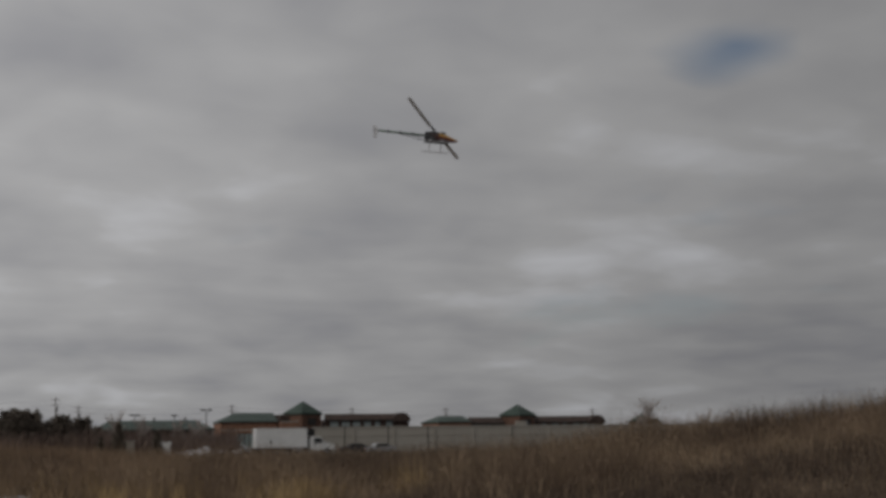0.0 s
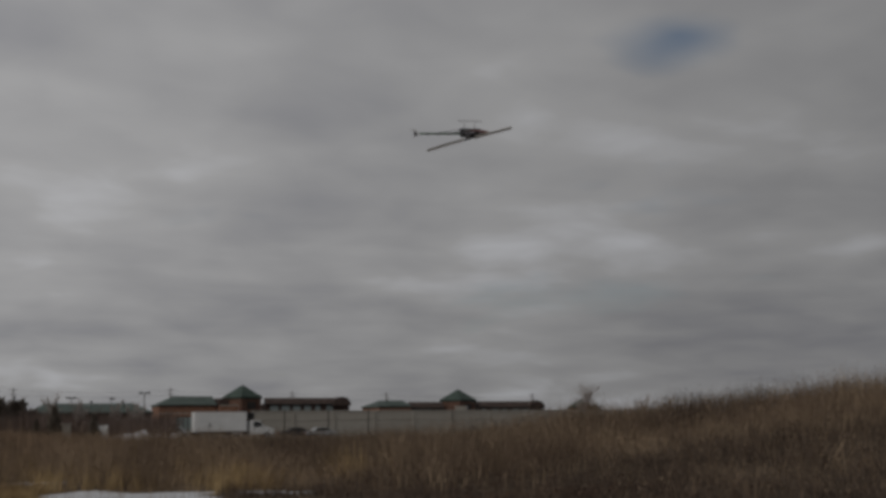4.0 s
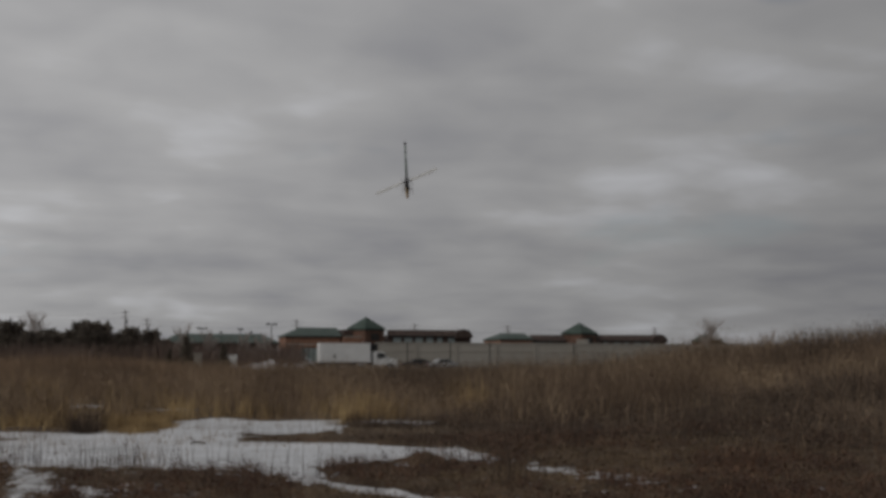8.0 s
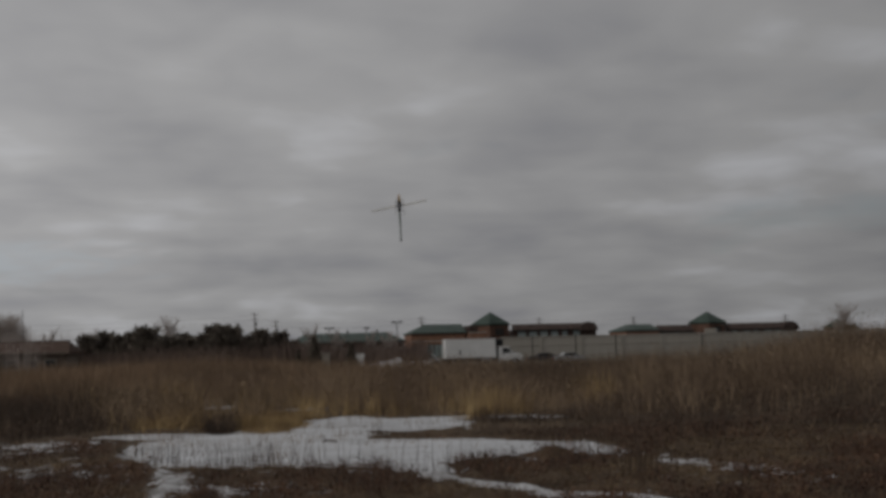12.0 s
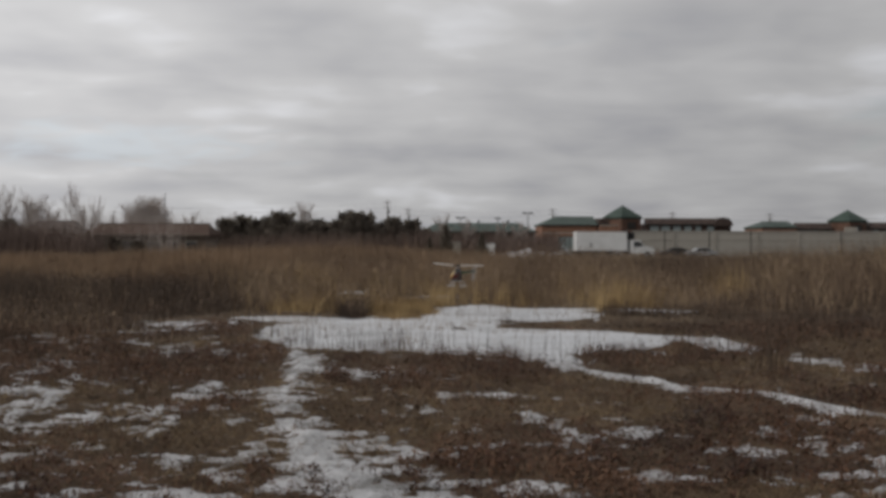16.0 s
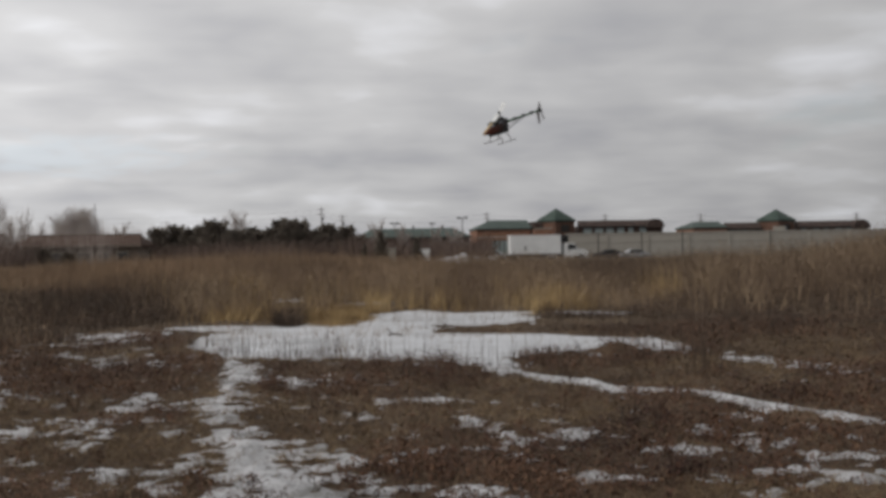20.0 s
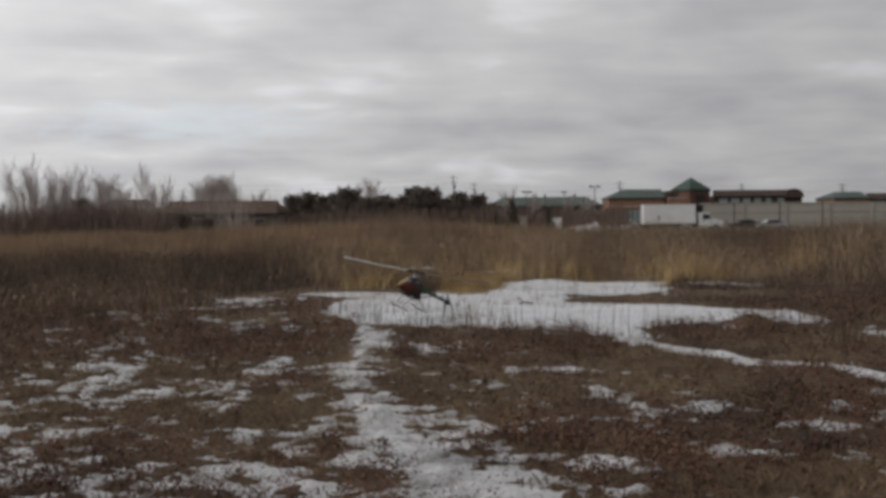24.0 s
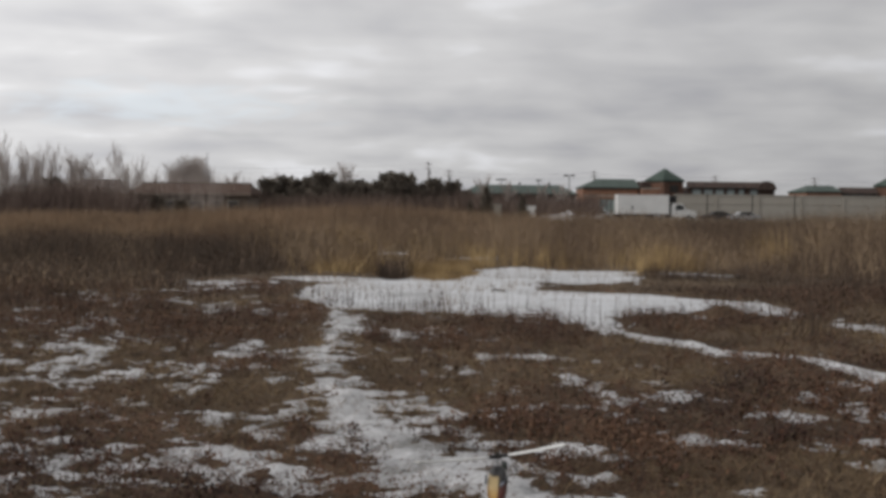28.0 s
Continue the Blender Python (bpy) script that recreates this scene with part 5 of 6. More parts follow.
def box_truck(at):
    t = thing("box_truck", "white box truck with a dark cooling unit", "truck", at)
    body = part("cargo_box", box(0.55, 7.3, 0, 2.5, 1.0, 3.56, 0.04), WHITE, t, "plain white cargo box")
    for x in np.arange(1.4, 7.2, 0.9):
        part("rib", box(x - 0.015, x + 0.015, -0.008, 0, 1.1, 3.45), WHITE, body)
    part("lower_rail", box(0.55, 7.3, -0.03, 0.05, 0.95, 1.1), STEEL, body)
    part("upper_rail", box(0.55, 7.3, -0.03, 0.05, 3.46, 3.58), WHITE, body)
    part("marker_light", box(2.4, 2.55, -0.05, -0.02, 1.55, 2.1), DARKSTEEL, body)
    part("cooling_unit", box(7.32, 8.35, 0.3, 2.2, 2.55, 3.5, 0.06), BLACK, t, "black cooling unit over the cab")
    part("chassis", box(0.1, 9.6, 0.7, 1.8, 0.65, 0.95), BLACK, t)
    prof = [(7.75, 0.65), (7.75, 2.35), (8.05, 2.48), (9.1, 2.45), (9.65, 1.72), (10.75, 1.5), (11.0, 1.25), (11.0, 0.65)]
    cab = part("cab", extrude_profile(prof, "y", 0.15, 2.35), WHITE, t, "white cab with a sloping bonnet")
    part("side_window", extrude_profile([(8.25, 1.6), (8.25, 2.3), (8.98, 2.28), (9.4, 1.68)], "y", 0.12, 0.16), GLASS, cab)
    part("windscreen", loft([[(9.16, 0.3, 2.42), (9.16, 2.2, 2.42), (9.13, 2.2, 2.38), (9.13, 0.3, 2.38)], [(9.70, 0.3, 1.74), (9.70, 2.2, 1.74), (9.66, 2.2, 1.70), (9.66, 0.3, 1.70)]]), GLASS, cab)
    part("door_line", box(8.2, 9.5, 0.135, 0.15, 1.52, 1.55), DARKSTEEL, cab)
    part("door_handle", box(8.3, 8.5, 0.11, 0.15, 1.38, 1.43), DARKSTEEL, cab)
    part("bumper", box(10.95, 11.2, 0.15, 2.35, 0.55, 0.85, 0.04), STEEL, t)
    for y in (0.35, 1.95):
        part("headlight", box(10.99, 11.05, y - 0.12, y + 0.12, 1.0, 1.22, 0.02), LAMPGLASS, t)
    part("mirror", box(9.15, 9.25, -0.12, 0.1, 1.75, 2.2, 0.02), BLACK, t)
    part("fuel_tank", tube((5.4, 0.3, 0.68), (6.8, 0.3, 0.68), 0.28, 0.28, 12), ALLOY, t)
    part("mud_flap", box(0.55, 0.6, 0.05, 0.55, 0.25, 0.95), RUBBER, t)
    for x in (1.6, 10.0):
        for y in (0.3, 2.2):
            wheel(t, x, y, 0.48, 0.3)
    return t


box_truck(Matrix.Translation((21.75, 160, LOT)) @ Matrix.Rotation(radians(2), 4, "Z"))


def car(at, paint, label):
    c = thing("parked_car", label, "car", at, group="parked cars")
    prof = [(0, 0.35), (0.02, 0.85), (0.5, 0.98), (1.15, 1.02), (1.75, 1.45), (3.0, 1.47), (3.9, 1.03), (4.45, 0.95), (4.5, 0.4)]
    body = part("body", extrude_profile(prof, "y", 0.0, 1.75), paint, c)
    bmesh_win = [(1.35, 1.05), (1.85, 1.39), (2.95, 1.40), (3.6, 1.05)]
    for y in (-0.015, 1.745):
        part("side_window", extrude_profile(bmesh_win, "y", y, y + 0.02), GLASS, body)
    part("bumper", box(-0.06, 0.1, 0.05, 1.7, 0.35, 0.6, 0.03), BLACK, c)
    part("bumper", box(4.42, 4.58, 0.05, 1.7, 0.35, 0.6, 0.03), BLACK, c)
    for y in (0.3, 1.45):
        part("headlight", box(4.44, 4.52, y - 0.15, y + 0.15, 0.72, 0.86, 0.02), LAMPGLASS, c)
        part("tail_light", box(-0.02, 0.04, y - 0.15, y + 0.15, 0.72, 0.86, 0.02), REDLENS, c)
    for x in (0.85, 3.65):
        for y in (0.08, 1.67):
            wheel(c, x, y, 0.32, 0.2)
    return c


car(Matrix.Translation((34.2, 164, LOT)), CARBLUE, "dark blue car parked by the wall")
car(Matrix.Translation((37.6, 163, LOT)) @ Matrix.Rotation(radians(8), 4, "Z"), SILVER, "silver car parked by the wall")
car(Matrix.Translation((19.4, 176, LOT)) @ Matrix.Rotation(radians(-12), 4, "Z"), SILVER, "pale silver car in the car park")


def snow_pile(at, rx, ry, h, seed, label):
    bm = bmesh.new()
    bmesh.ops.create_icosphere(bm, subdivisions=4, radius=1.0)
    for v in bm.verts:
        d = noise.fractal(v.co * 1.7 + Vector((seed, 0, 0)), 1.0, 2.0, 4)
        v.co = Vector((v.co.x * rx * (1 + 0.3 * d), v.co.y * ry * (1 + 0.3 * d), max(-0.05, v.co.z) * h * (1 + 0.45 * d)))
    ob = new("snow_pile", mesh_of(bm, PILESNOW, "snow_pile", True))
    ob.matrix_world = at
    return tagged(ob, label, "snow pile", group="ploughed snow piles")


for x, y, rx, ry, h, seed in ((15.2, 152, 2.3, 1.4, 1.15, 1), (12.9, 152.6, 1.5, 1.1, 0.8, 7), (9.9, 153.4, 0.8, 0.6, 0.6, 14), (17.0, 152.5, 1.5, 1.2, 0.95, 5), (13.4, 151, 1.4, 1.0, 0.7, 9), (-1.0, 140, 1.0, 0.8, 0.5, 3), (18.7, 153, 0.8, 0.7, 0.8, 12)):
    snow_pile(Matrix.Translation((x, y, LOT + 0.02 if y > 150 else float(ground_z(x, y)))), rx, ry, 0.95 * h, seed, "ploughed pile of dirty white snow")
cab = thing("utility_cabinet", "pale metal utility cabinet on a slab", "cabinet", Matrix.Translation((10.1, 151.5, LOT + 0.03)))
part("slab", box(-0.9, 0.9, -0.7, 0.7, 0, 0.15), CONCRETE, cab)
body = part("body", box(-0.75, 0.75, -0.5, 0.5, 0.15, 1.95, 0.03), WHITE, cab)
part("door", box(-0.68, 0.0, -0.53, -0.5, 0.3, 1.8), WHITE, body)
part("door", box(0.02, 0.68, -0.53, -0.5, 0.3, 1.8), WHITE, body)
gate = thing("stone_pillar", "beige masonry gate pillar", "pillar", Matrix.Translation((6.1, 150.5, LOT + 0.03)))
part("shaft", box(-0.45, 0.45, -0.45, 0.45, 0, 2.0, 0.02), CONCRETE, gate)
part("cap", box(-0.55, 0.55, -0.55, 0.55, 2.0, 2.15, 0.02), CONCRETE, gate)


# ---------------------------------------------------------------- the model helicopter
BODY = 0.87  # how slim the fuselage is


def helicopter():
    h = thing("model_helicopter", "radio-controlled helicopter with a black, gold and dark red canopy", "model helicopter")
    k = 18
    rings = []
    for x, w, zc, up, dn in ((-0.09, 0.030, 0.03, 0.050, 0.050), (-0.06, 0.050, 0.025, 0.085, 0.085), (0.0, 0.064, 0.015, 0.105, 0.100), (0.07, 0.068, 0.0, 0.103, 0.094), (0.14, 0.063, -0.015, 0.086, 0.078), (0.21, 0.050, -0.032, 0.060, 0.056), (0.27, 0.034, -0.045, 0.036, 0.036), (0.315, 0.017, -0.052, 0.017, 0.018), (0.335, 0.004, -0.054, 0.004, 0.005)):
        ring = []
        for i in range(k):
            a = 2 * math.pi * i / k
            s, c = math.sin(a), math.cos(a)
            ring.append((x, 0.84 * w * math.copysign(abs(c) ** 0.8, c), zc + (up if s > 0 else dn) * math.copysign(abs(s) ** 0.9, s)))
        rings.append(ring)
    def body_part(name, bm, material, parent, label="", smooth=False):
        bmesh.ops.scale(bm, vec=(1.0, BODY, BODY), verts=bm.verts)
        return part(name, bm, material, parent, label, smooth)

    body_part("mechanics", box(-0.115, 0.02, -0.040, 0.040, -0.105, 0.080, 0.012), CARBON, h, "exposed black frame and gears")
    can = body_part("canopy", loft(rings), CANOPY, h, "glossy black canopy, gold cheek, dark red nose and flanks", True)
    for y in (-1, 1):
        body_part("side_window", extrude_profile([(0.08, 0.045), (0.10, 0.072), (0.16, 0.050), (0.17, 0.025)], "y", y * 0.060 - 0.004, y * 0.060 + 0.004), BLACK, can)
        body_part("side_frame", box(-0.13, 0.13, y * 0.028 - 0.0015, y * 0.028 + 0.0015, -0.115, 0.075), CARBON, h)
    body_part("battery_tray", box(-0.02, 0.20, -0.03, 0.03, -0.115, -0.085, 0.004), BLACK, h)
    body_part("motor", tube((-0.02, 0, -0.10), (-0.02, 0, -0.03), 0.026, 0.026, 12), ALLOY, h)
    body_part("main_gear", tube((0, 0, 0.035), (0, 0, 0.045), 0.055, 0.055, 20), BLACK, h)
    body_part("mast", tube((0, 0, 0.02), (0, 0, 0.172), 0.006, 0.006, 10), DARKSTEEL, h)
    body_part("swash_plate", tube((0, 0, 0.112), (0, 0, 0.122), 0.03, 0.03, 16), ALLOY, h)
    for a in (0, 120, 240):
        c, s = math.cos(radians(a)), math.sin(radians(a))
        body_part("link_rod", tube((0.03 * c, 0.03 * s, 0.117), (0.024 * c, 0.024 * s, 0.160), 0.003, 0.003, 6), STEEL, h)
        body_part("servo", box(0.02 * c - 0.016, 0.02 * c + 0.016, 0.045 * s - 0.01, 0.045 * s + 0.01, 0.05, 0.085), BLACK, h)
    part("tail_boom", tube((-0.08, 0, 0.016), (-0.80, 0, 0.035), 0.0155, 0.0135, 12), BOOMGREEN, h, "slim green tail boom", True)
    for y in (-1, 1):
        part("boom_support", tube((-0.10, y * 0.025, -0.075), (-0.48, y * 0.012, 0.022), 0.004, 0.004, 6), CARBON, h)
    for x in (-0.30, -0.47, -0.64):
        part("boom_clamp", tube((x - 0.012, 0, 0.021 - 0.0264 * (x + 0.08)), (x + 0.012, 0, 0.021 - 0.0264 * (x + 0.08)), 0.021, 0.021, 10), BLACK, h)
    part("tail_case", box(-0.845, -0.79, -0.016, 0.016, 0.012, 0.056, 0.004), BLACK, h)
    fin = [(-0.775, 0.03), (-0.80, -0.12), (-0.825, -0.14), (-0.845, -0.13), (-0.835, 0.03), (-0.86, 0.10), (-0.84, 0.115), (-0.80, 0.06)]
    part("tail_fin", extrude_profile(fin, "y", -0.022, -0.019), WHITEPLASTIC, h, "white upright tail fin")
    for x in (0.10, -0.06):
        for y in (-1, 1):
            bm = bmesh.new()
            pts = [(x, y * 0.028, -0.112), (x, y * 0.075, -0.135), (x, y * 0.105, -0.175), (x, y * 0.118, -0.218)]
            for a, b in zip(pts, pts[1:]):
                tube(a, b, 0.007, 0.007, 6, bm)
            body_part("skid_strut", bm, WHITEPLASTIC, h)
    for y in (-1, 1):
        bm = tube((-0.16, y * 0.118, -0.222), (0.17, y * 0.118, -0.222), 0.0075, 0.0075, 8)
        tube((0.17, y * 0.118, -0.222), (0.215, y * 0.118, -0.205), 0.0075, 0.006, 8, bm)
        body_part("skid", bm, WHITEPLASTIC, h, "white landing skid tube")
    rotor = part("main_rotor", tube((0, 0, -0.014), (0, 0, 0.022), 0.016, 0.012, 12), DARKSTEEL, h, "dark metal rotor head")
    for side in (1, -1):
        part("blade_grip", box(min(side * 0.015, side * 0.085), max(side * 0.015, side * 0.085), -0.012, 0.012, -0.009, 0.009, 0.003), BLACK, rotor)
        secs = []
        for x, c, tw in ((0.075, 0.018, 0), (0.10, 0.048, 0.02), (0.35, 0.050, 0.015), (0.62, 0.050, 0.01), (0.66, 0.045, 0.01), (0.675, 0.030, 0.01)):
            z = 0.02 * (x / 0.675) ** 2
            secs.append([(side * x, side * y * c, z + zz + side * y * c * tw) for y, zz in ((-0.68, 0.0), (-0.2, -0.004), (0.2, -0.005), (0.32, 0.0), (0.2, 0.005), (-0.2, 0.004))])
        part("blade", loft(secs), BLADE, rotor, "long pale rotor blade")
    tail = part("tail_rotor", tube((0, -0.012, 0), (0, 0.012, 0), 0.008, 0.008, 10), ALLOY, h)
    for side in (1, -1):
        part("tail_blade", box(-0.012, 0.012, -0.002, 0.002, min(side * 0.015, side * 0.125), max(side * 0.015, side * 0.125), 0.001), WHITEPLASTIC, tail)
    return h, rotor, tail


heli, main_rotor, tail_rotor = helicopter()


# ---------------------------------------------------------------- what moves
def motions():
    path = [
        (0, 4.627, 15.832, 5.767, -32.9, 4.3, -10.2), (0.1, 4.548, 15.721, 5.635, -39.6, 3.3, -10.2), (0.2, 4.464, 15.6, 5.492, -53.4, 2.3, -10.2),
        (0.3, 4.382, 15.484, 5.355, -74.6, 1.3, -10.1), (0.4, 4.312, 15.39, 5.241, -101.3, 1.6, -9.9), (0.5, 4.262, 15.335, 5.167, -130.4, 1.9, -9.7),
        (0.6, 4.235, 15.324, 5.146, -159.6, 2.2, -9.5), (0.7, 4.224, 15.347, 5.168, 171.3, 1.9, -9.5), (0.8, 4.227, 15.393, 5.211, 142.3, 1.6, -9.4),
        (0.9, 4.24, 15.455, 5.255, 113.1, 1.3, -9.4), (1, 4.261, 15.522, 5.28, 81.9, 1, -9.3), (1.1, 4.291, 15.597, 5.288, 49, 0.9, -9.3),
        (1.2, 4.332, 15.689, 5.292, 16.2, 0.8, -9.4), (1.3, 4.383, 15.79, 5.289, -16.5, 0.6, -9.4), (1.4, 4.439, 15.894, 5.276, -49.2, 0.5, -9.4),
        (1.5, 4.5, 15.994, 5.247, -82.1, 0.4, -9.5), (1.6, 4.562, 16.086, 5.192, -120.6, 0.5, -9.6), (1.7, 4.627, 16.173, 5.115, -159, 0.6, -9.7),
        (1.8, 4.698, 16.264, 5.03, 162.8, 0.7, -9.9), (1.9, 4.78, 16.366, 4.956, 124.5, 0.8, -10), (2, 4.876, 16.488, 4.907, 85.9, 0.9, -10.2),
        (2.1, 4.993, 16.664, 4.876, 55.1, 0.8, -10.4), (2.2, 5.131, 16.888, 4.851, 24.4, 0.7, -10.6), (2.3, 5.276, 17.11, 4.845, -6.2, 0.7, -10.9),
        (2.4, 5.415, 17.277, 4.873, -36.8, 0.6, -11.1), (2.5, 5.538, 17.341, 4.948, -67.5, 0.5, -11.3), (2.6, 5.641, 17.252, 5.095, -110.2, 0.4, -11.6),
        (2.7, 5.735, 17.043, 5.306, -164.8, 0.2, -11.8), (2.8, 5.82, 16.788, 5.542, 140.9, 0.1, -12.1), (2.9, 5.898, 16.561, 5.763, 98.2, 0, -12.3),
        (3, 5.971, 16.433, 5.93, 83.7, -0.2, -12.6), (3.1, 6.038, 16.424, 6.045, 44.1, -0.3, -12.7), (3.2, 6.099, 16.487, 6.136, 4.8, -0.4, -12.9),
        (3.3, 6.153, 16.591, 6.198, -34.5, -0.5, -13.1), (3.4, 6.202, 16.706, 6.227, -74, -0.6, -13.3), (3.5, 6.246, 16.804, 6.219, -101.5, -0.8, -13.4),
        (3.6, 6.289, 16.881, 6.19, -126, -0.6, -13.4), (3.7, 6.334, 16.957, 6.157, -150.4, -0.4, -13.4), (3.8, 6.38, 17.032, 6.121, -174.8, -0.2, -13.4),
        (3.9, 6.428, 17.106, 6.081, 160.8, 0, -13.4), (4, 6.476, 17.18, 6.038, 136.4, 0.1, -13.4), (4.1, 6.525, 17.254, 5.993, 111.8, 0.3, -13.4),
        (4.2, 6.574, 17.327, 5.945, 87.2, 0.5, -13.4), (4.3, 6.622, 17.401, 5.895, 62.6, 0.7, -13.4), (4.4, 6.67, 17.475, 5.843, 38.1, 0.9, -13.4),
        (4.5, 6.716, 17.549, 5.79, 13.7, 1, -13.4), (4.6, 6.76, 17.625, 5.736, -10.7, 1.2, -13.4), (4.7, 6.802, 17.701, 5.682, -35.1, 1.4, -13.4),
        (4.8, 6.842, 17.779, 5.627, -59.5, 1.6, -13.4), (4.9, 6.878, 17.859, 5.572, -84, 1.8, -13.4), (5, 6.911, 17.94, 5.517, -108.7, 1.9, -13.4),
        (5.1, 6.941, 18.023, 5.463, -133.2, 2.1, -13.4), (5.2, 6.965, 18.109, 5.41, -157.8, 2.3, -13.4), (5.3, 6.985, 18.197, 5.358, 177.8, 2.5, -13.5),
        (5.4, 7, 18.287, 5.308, 153.5, 2.6, -13.5), (5.5, 7.009, 18.38, 5.259, 129.1, 2.8, -13.5), (5.6, 6.958, 18.512, 5.21, 104.6, 2, -13.5),
        (5.7, 6.822, 18.693, 5.16, 72.8, 1.3, -13.5), (5.8, 6.652, 18.888, 5.112, 38, 0.5, -13.5), (5.9, 6.496, 19.061, 5.071, 3.5, -0.3, -13.5),
        (6, 6.402, 19.178, 5.039, -31.1, -1.1, -13.6), (6.1, 6.404, 19.216, 5.02, -65.9, -1.8, -13.6), (6.2, 6.47, 19.201, 5.013, -99.8, -2.4, -13.5),
        (6.3, 6.549, 19.162, 5.012, -132.5, -3.1, -13.5), (6.4, 6.591, 19.13, 5.009, -165.1, -3.8, -13.5), (6.5, 6.544, 19.136, 5.001, 162.1, -4.5, -13.5),
        (6.6, 6.368, 19.182, 4.999, 129.4, 0, -12.7), (6.7, 6.096, 19.249, 5.008, 96.8, 3.4, -12.1), (6.8, 5.79, 19.331, 5.009, 43.3, 6.7, -11.4),
        (6.9, 5.514, 19.424, 4.98, 39.8, 75.9, -16.9), (7, 5.33, 19.526, 4.904, 39.3, 75.9, -17.1), (7.1, 5.263, 19.584, 4.731, 53, 81.7, -16.7),
        (7.2, 5.272, 19.602, 4.474, 67.1, 87.5, -15.8), (7.3, 5.318, 19.656, 4.207, -103.9, 87.4, 167.5), (7.5, 5.374, 20.172, 3.933, -92.8, 77.3, 166.9),
        (7.7, 5.308, 21.795, 4.256, -77.5, 83.3, -179.1), (8, 5.117, 24.222, 5.128, 39.6, 85.3, -63.9), (8.5, 4.532, 23.105, 6.302, 151.5, 86, 64),
        (8.8, 4.321, 23.493, 7.107, -139.7, 86.8, 121.7), (9, 4.28, 23.914, 7.55, -90.9, 64.9, 163.6), (9.1, 4.308, 24.086, 7.725, -87.5, 29.1, 167.9),
        (9.2, 4.366, 24.262, 7.893, -81.5, -6.8, 170), (9.3, 4.446, 24.441, 8.014, -81.7, -6, 169.9), (9.5, 4.633, 24.791, 7.968, -82.1, -4.4, 169.8),
        (9.65, 4.81, 25.088, 7.469, -55.2, -7.3, 157.8), (9.8, 5.016, 25.394, 6.708, -27.1, -9.8, 145.7), (9.9, 5.137, 25.545, 6.254, -29.7, -28.8, 130.4),
        (10, 5.224, 25.617, 5.979, -24.9, -45.3, 108.6), (10.2, 5.308, 25.356, 6.073, -33.1, -63.6, 111.4), (10.5, 5.268, 24.991, 6.518, -125.4, -81.4, -156.7),
        (10.8, 5.006, 26.031, 6.043, -77, -84.4, 155.3), (11, 4.76, 26.766, 5.796, -18, -55.2, 100.6), (11.2, 4.496, 26.998, 6.076, -35.7, -77, 115.9),
        (11.5, 4.024, 27.281, 6.502, -154.3, -82.5, -125.9), (12, 3.01, 29.141, 5.11, -27.6, -85.5, 110), (12.2, 2.654, 28.84, 4.366, -12.7, -58.9, 98.3),
        (12.35, 2.418, 28.319, 3.815, -42.7, -32.1, 170.3), (12.5, 2.247, 27.847, 3.515, -10.9, 12.6, -158.4), (13, 2.166, 26.769, 4.433, 2.4, 23.8, -133),
        (13.5, 2.003, 25.717, 4.907, -2.6, 26.5, -131.7), (14, 1.803, 25.076, 4.186, -2.1, 16.7, -127.1), (14.5, 1.6, 24.538, 3.288, -3.3, 6.8, -123),
        (15, 1.389, 23.903, 2.346, -3.8, 2.1, -119.4), (15.5, 1.162, 22.97, 1.496, -4.8, -2.7, -115.9), (16, 0.826, 19.976, 1.109, -0.8, -0.3, -112.1),
        (16.5, 0.356, 17.987, 1.082, -11, -1, -115.7), (17, 0.331, 15.494, 1.391, -16.1, -2.1, -120.2), (17.5, 0.927, 15.471, 1.873, -6.4, 4.9, -124.6),
        (18, 1.662, 14.894, 2.295, -8.1, 3.8, -128.2), (18.5, 2.272, 14.783, 2.79, -3, 5.5, -132.1), (19, 2.413, 14.426, 3.12, 0.9, 12, -134),
        (19.5, 2.275, 14.437, 3.228, -1.2, 13, -136.7), (20, 1.91, 14.504, 3.093, -6.6, 14.4, -136.5), (20.5, 1.376, 14.692, 2.783, -14.6, 3.7, -132.3),
        (21, 1.075, 14.949, 2.265, -7.7, -0.2, -124.6), (21.5, 0.935, 13.957, 2.227, -3.6, -1.3, -123.3), (22, 0.654, 13.474, 1.96, -2, -4, -121.5),
        (22.5, 0.354, 13.074, 1.68, -1.2, -8, -119.5), (23, 0.02, 12.673, 1.385, -0.5, -12.5, -117), (23.5, -0.277, 12.223, 1.11, 0, -16.5, -115),
        (24, -0.554, 11.1, 1.003, -4.4, -15.7, -111.4), (24.5, -0.496, 9.544, 0.752, 2.6, -15.2, -106), (25, -0.145, 8.023, 0.632, 3, -14.4, -107.5),
        (25.5, 0.131, 7.628, 0.559, 19, -13.8, -110), (26, 0.178, 6.93, 0.298, 20, -19, -106), (26.5, 0.161, 6.583, 0.176, 4, -17.5, -110),
        (27, 0.198, 5.923, 0.237, 2, -7.5, -95), (27.5, 0.259, 6.479, 0.151, 2, -7.5, -95), (28, 0.265, 6.067, 0.233, 2, -7.5, -95),
    ]
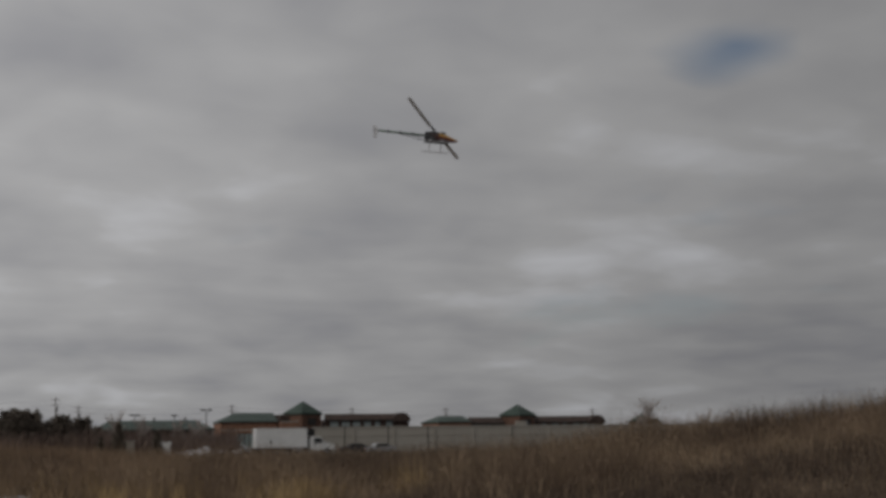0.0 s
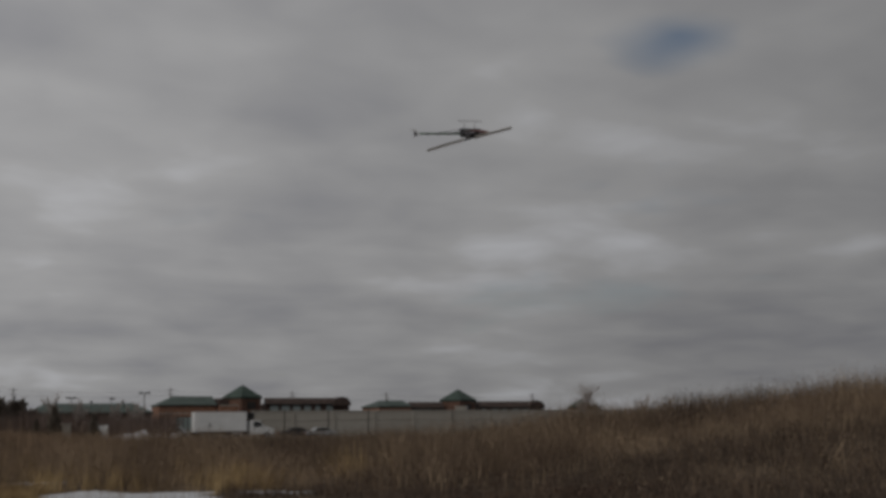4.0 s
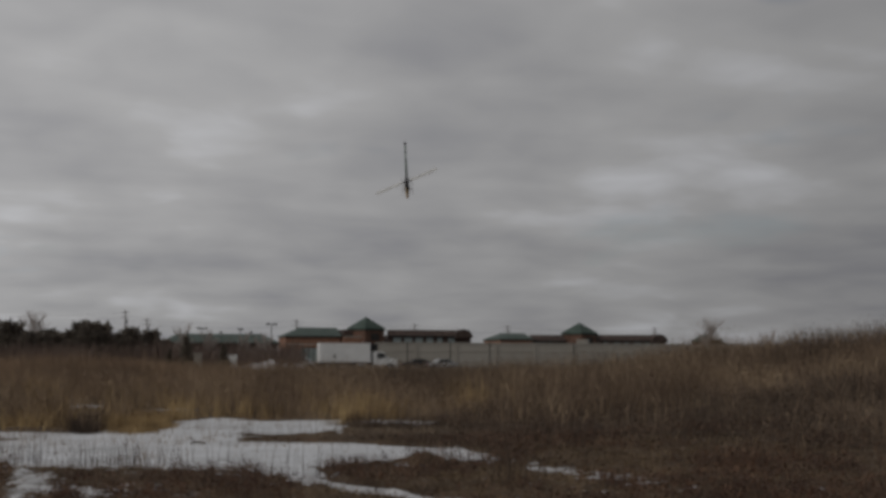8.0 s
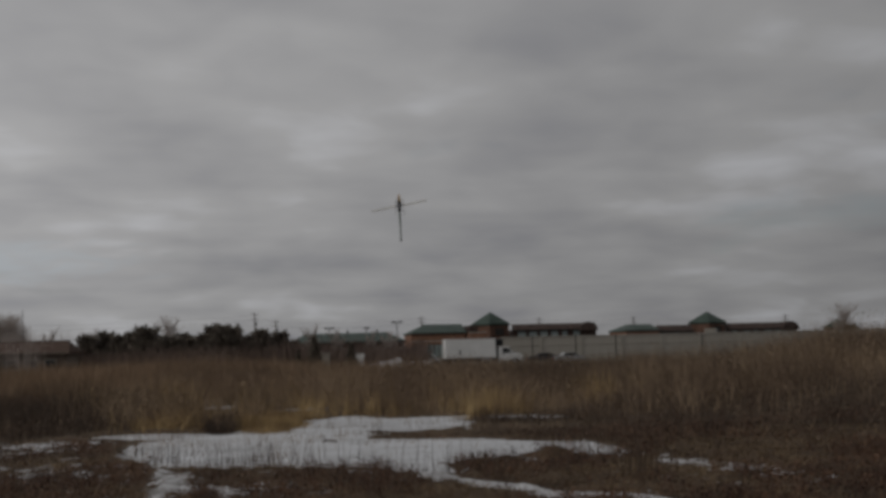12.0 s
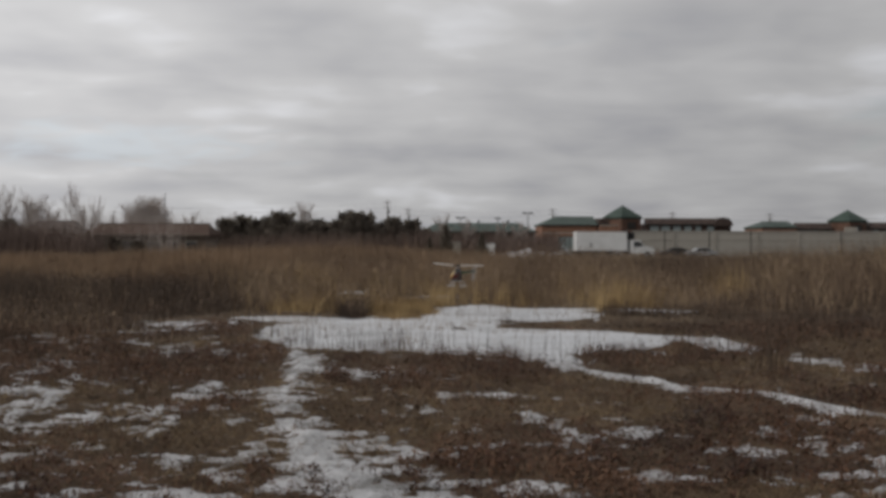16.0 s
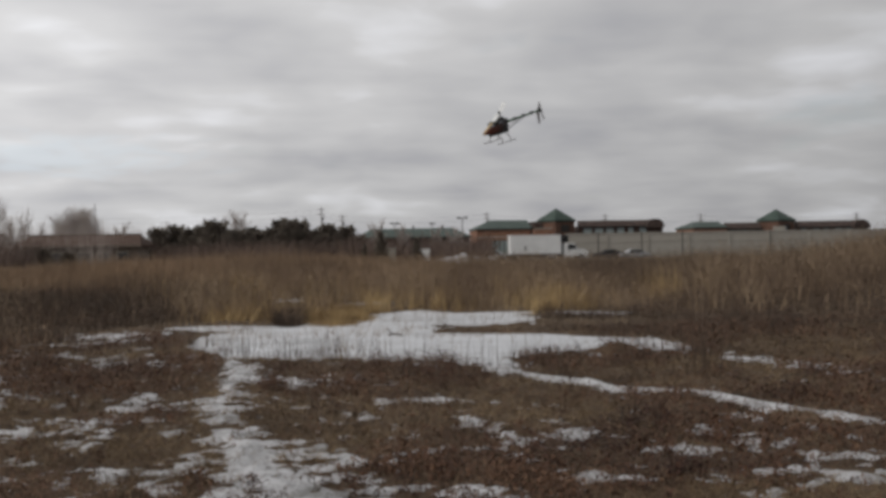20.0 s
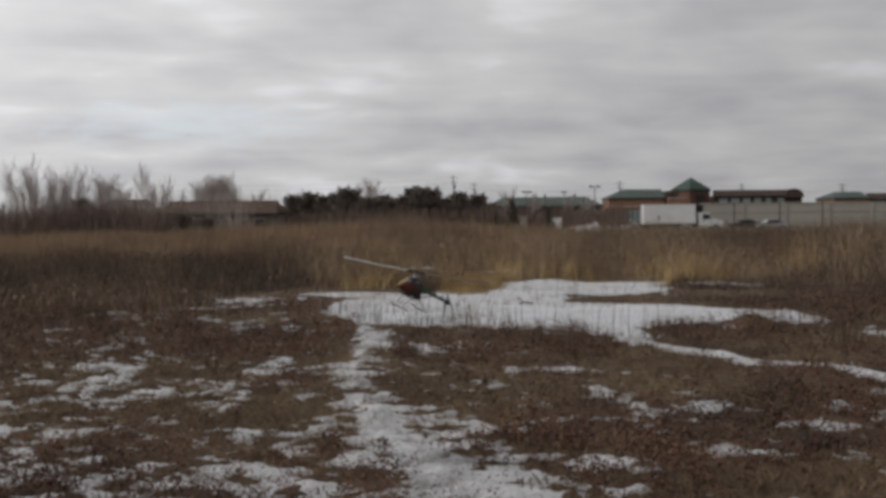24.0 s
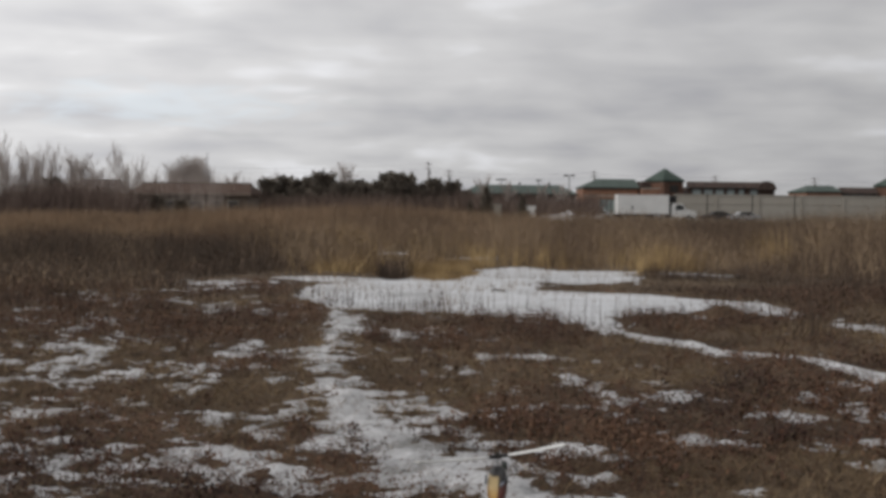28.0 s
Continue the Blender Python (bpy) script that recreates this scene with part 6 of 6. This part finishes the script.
    turns = [
        (0, 53), (0.1, 110.8), (0.2, 168.6), (0.3, 226.4), (0.4, 284.2), (0.5, 342), (0.6, 403.2), (0.7, 464.4),
        (0.8, 525.6), (0.9, 586.8), (1, 648), (1.1, 710), (1.2, 772), (1.3, 834), (1.4, 896), (1.5, 958),
        (1.6, 1041.2), (1.7, 1124.4), (1.8, 1207.6), (1.9, 1290.8), (2, 1374), (2.1, 1429.8), (2.2, 1485.6), (2.3, 1541.4),
        (2.4, 1597.2), (2.5, 1653), (2.6, 1727.2), (2.7, 1801.4), (2.8, 1875.6), (2.9, 1949.8), (3, 2024), (3.1, 2093.6),
        (3.2, 2163.2), (3.3, 2232.8), (3.4, 2302.4), (3.5, 2372), (3.6, 2441.6), (3.7, 2511.3), (3.8, 2581), (3.9, 2650.6),
        (4, 2720.2), (4.1, 2789.9), (4.2, 2859.6), (4.3, 2929.2), (4.4, 2998.8), (4.5, 3068.5), (4.6, 3138.2), (4.7, 3207.8),
        (4.8, 3277.4), (4.9, 3347.1), (5, 3416.8), (5.1, 3486.4), (5.2, 3556), (5.3, 3625.7), (5.4, 3695.4), (5.5, 3765),
        (5.6, 3822.8), (5.7, 3880.6), (5.8, 3938.4), (5.9, 3996.2), (6, 4054), (6.1, 4112.2), (6.2, 4170.4), (6.3, 4228.6),
        (6.4, 4286.8), (6.5, 4345), (6.6, 4425.8), (6.7, 4506.6), (6.8, 4587.4), (6.9, 4668.2), (7, 4749), (7.1, 4803.6),
        (7.2, 4858.2), (7.3, 4912.8), (7.4, 4967.4), (7.5, 5022), (7.6, 5083.8), (7.7, 5145.6), (7.8, 5207.4), (7.9, 5269.2),
        (8, 5331), (8.1, 5388), (8.2, 5445), (8.3, 5502), (8.4, 5559), (8.5, 5616), (8.6, 5674.4), (8.7, 5732.8),
        (8.8, 5791.2), (8.9, 5849.6), (9, 5908), (9.1, 5967.4), (9.2, 6026.8), (9.3, 6086.2), (9.4, 6145.6), (9.5, 6205),
        (9.6, 6271.6), (9.7, 6338.2), (9.8, 6404.8), (9.9, 6471.4), (10, 6538), (10.1, 6605.6), (10.2, 6673.2), (10.3, 6740.8),
        (10.4, 6808.4), (10.5, 6876), (10.6, 6955.6), (10.7, 7035.2), (10.8, 7114.8), (10.9, 7194.4), (11, 7274), (11.1, 7341.8),
        (11.2, 7409.6), (11.3, 7477.4), (11.4, 7545.2), (11.5, 7613), (11.6, 7694.2), (11.7, 7775.4), (11.8, 7856.6), (11.9, 7937.8),
        (12, 8019), (12.1, 8101.4), (12.2, 8183.8), (12.3, 8266.2), (12.4, 8348.6), (12.5, 8431), (12.6, 8490.8), (12.7, 8550.6),
        (12.8, 8610.4), (12.9, 8670.2), (13, 8730), (13.1, 8790.4), (13.2, 8850.8), (13.3, 8911.2), (13.4, 8971.6), (13.5, 9032),
        (13.6, 9108.1), (13.7, 9184.2), (13.8, 9260.3), (13.9, 9336.4), (14, 9412.5), (14.1, 9488.6), (14.2, 9564.7), (14.3, 9640.8),
        (14.4, 9716.9), (14.5, 9793), (14.6, 9869.1), (14.7, 9945.2), (14.8, 10021.3), (14.9, 10097.4), (15, 10173.5), (15.1, 10249.6),
        (15.2, 10325.7), (15.3, 10401.8), (15.4, 10477.9), (15.5, 10554), (15.6, 10614.6), (15.7, 10675.2), (15.8, 10735.8), (15.9, 10796.4),
        (16, 10857), (16.1, 10940.4), (16.2, 11023.8), (16.3, 11107.2), (16.4, 11190.6), (16.5, 11274), (16.6, 11346.8), (16.7, 11419.6),
        (16.8, 11492.4), (16.9, 11565.2), (17, 11638), (17.1, 11711.4), (17.2, 11784.8), (17.3, 11858.2), (17.4, 11931.6), (17.5, 12005),
        (17.6, 12092), (17.7, 12179), (17.8, 12266), (17.9, 12353), (18, 12440), (18.1, 12497.6), (18.2, 12555.2), (18.3, 12612.8),
        (18.4, 12670.4), (18.5, 12728), (18.6, 12800.2), (18.7, 12872.4), (18.8, 12944.6), (18.9, 13016.8), (19, 13089), (19.1, 13163.6),
        (19.2, 13238.2), (19.3, 13312.8), (19.4, 13387.4), (19.5, 13462), (19.6, 13548.2), (19.7, 13634.4), (19.8, 13720.6), (19.9, 13806.8),
        (20, 13893), (20.1, 13980.6), (20.2, 14068.2), (20.3, 14155.8), (20.4, 14243.4), (20.5, 14331), (20.6, 14405), (20.7, 14479),
        (20.8, 14553), (20.9, 14627), (21, 14701), (21.1, 14773), (21.2, 14845), (21.3, 14917), (21.4, 14989), (21.5, 15061),
        (21.6, 15130.1), (21.7, 15199.2), (21.8, 15268.3), (21.9, 15337.4), (22, 15406.5), (22.1, 15475.6), (22.2, 15544.7), (22.3, 15613.8),
        (22.4, 15682.9), (22.5, 15752), (22.6, 15821.1), (22.7, 15890.2), (22.8, 15959.3), (22.9, 16028.4), (23, 16097.5), (23.1, 16166.6),
        (23.2, 16235.7), (23.3, 16304.8), (23.4, 16373.9), (23.5, 16443), (23.6, 16525.8), (23.7, 16608.6), (23.8, 16691.4), (23.9, 16774.2),
        (24, 16857), (24.1, 16910.4), (24.2, 16963.8), (24.3, 17017.2), (24.4, 17070.6), (24.5, 17124), (24.6, 17210.8), (24.7, 17297.6),
        (24.8, 17384.4), (24.9, 17471.2), (25, 17558), (25.1, 17637), (25.2, 17716), (25.3, 17795), (25.4, 17874), (25.5, 17953),
        (25.6, 18027.6), (25.7, 18102.2), (25.8, 18176.8), (25.9, 18251.4), (26, 18326), (26.1, 18411.2), (26.2, 18496.4), (26.3, 18581.6),
        (26.4, 18666.8), (26.5, 18752), (26.6, 18778), (26.7, 18804), (26.8, 18830), (26.9, 18856), (27, 18882), (27.1, 18924),
        (27.2, 18966), (27.3, 19008), (27.4, 19050), (27.5, 19092), (27.6, 19119.6), (27.7, 19147.2), (27.8, 19174.8), (27.9, 19202.4),
        (28, 19230),
    ]
    walk(heli, [(t, pose(x, y, z, a, b, c)) for t, x, y, z, a, b, c in path])
    walk(main_rotor, [(t, pose(0, 0, 0.145, 0, 0, a)) for t, a in turns])
    walk(tail_rotor, [(0.2 * k, pose(-0.818, 0.026, 0.034, 0, 83.0 * k, 0)) for k in range(141)])


motions()
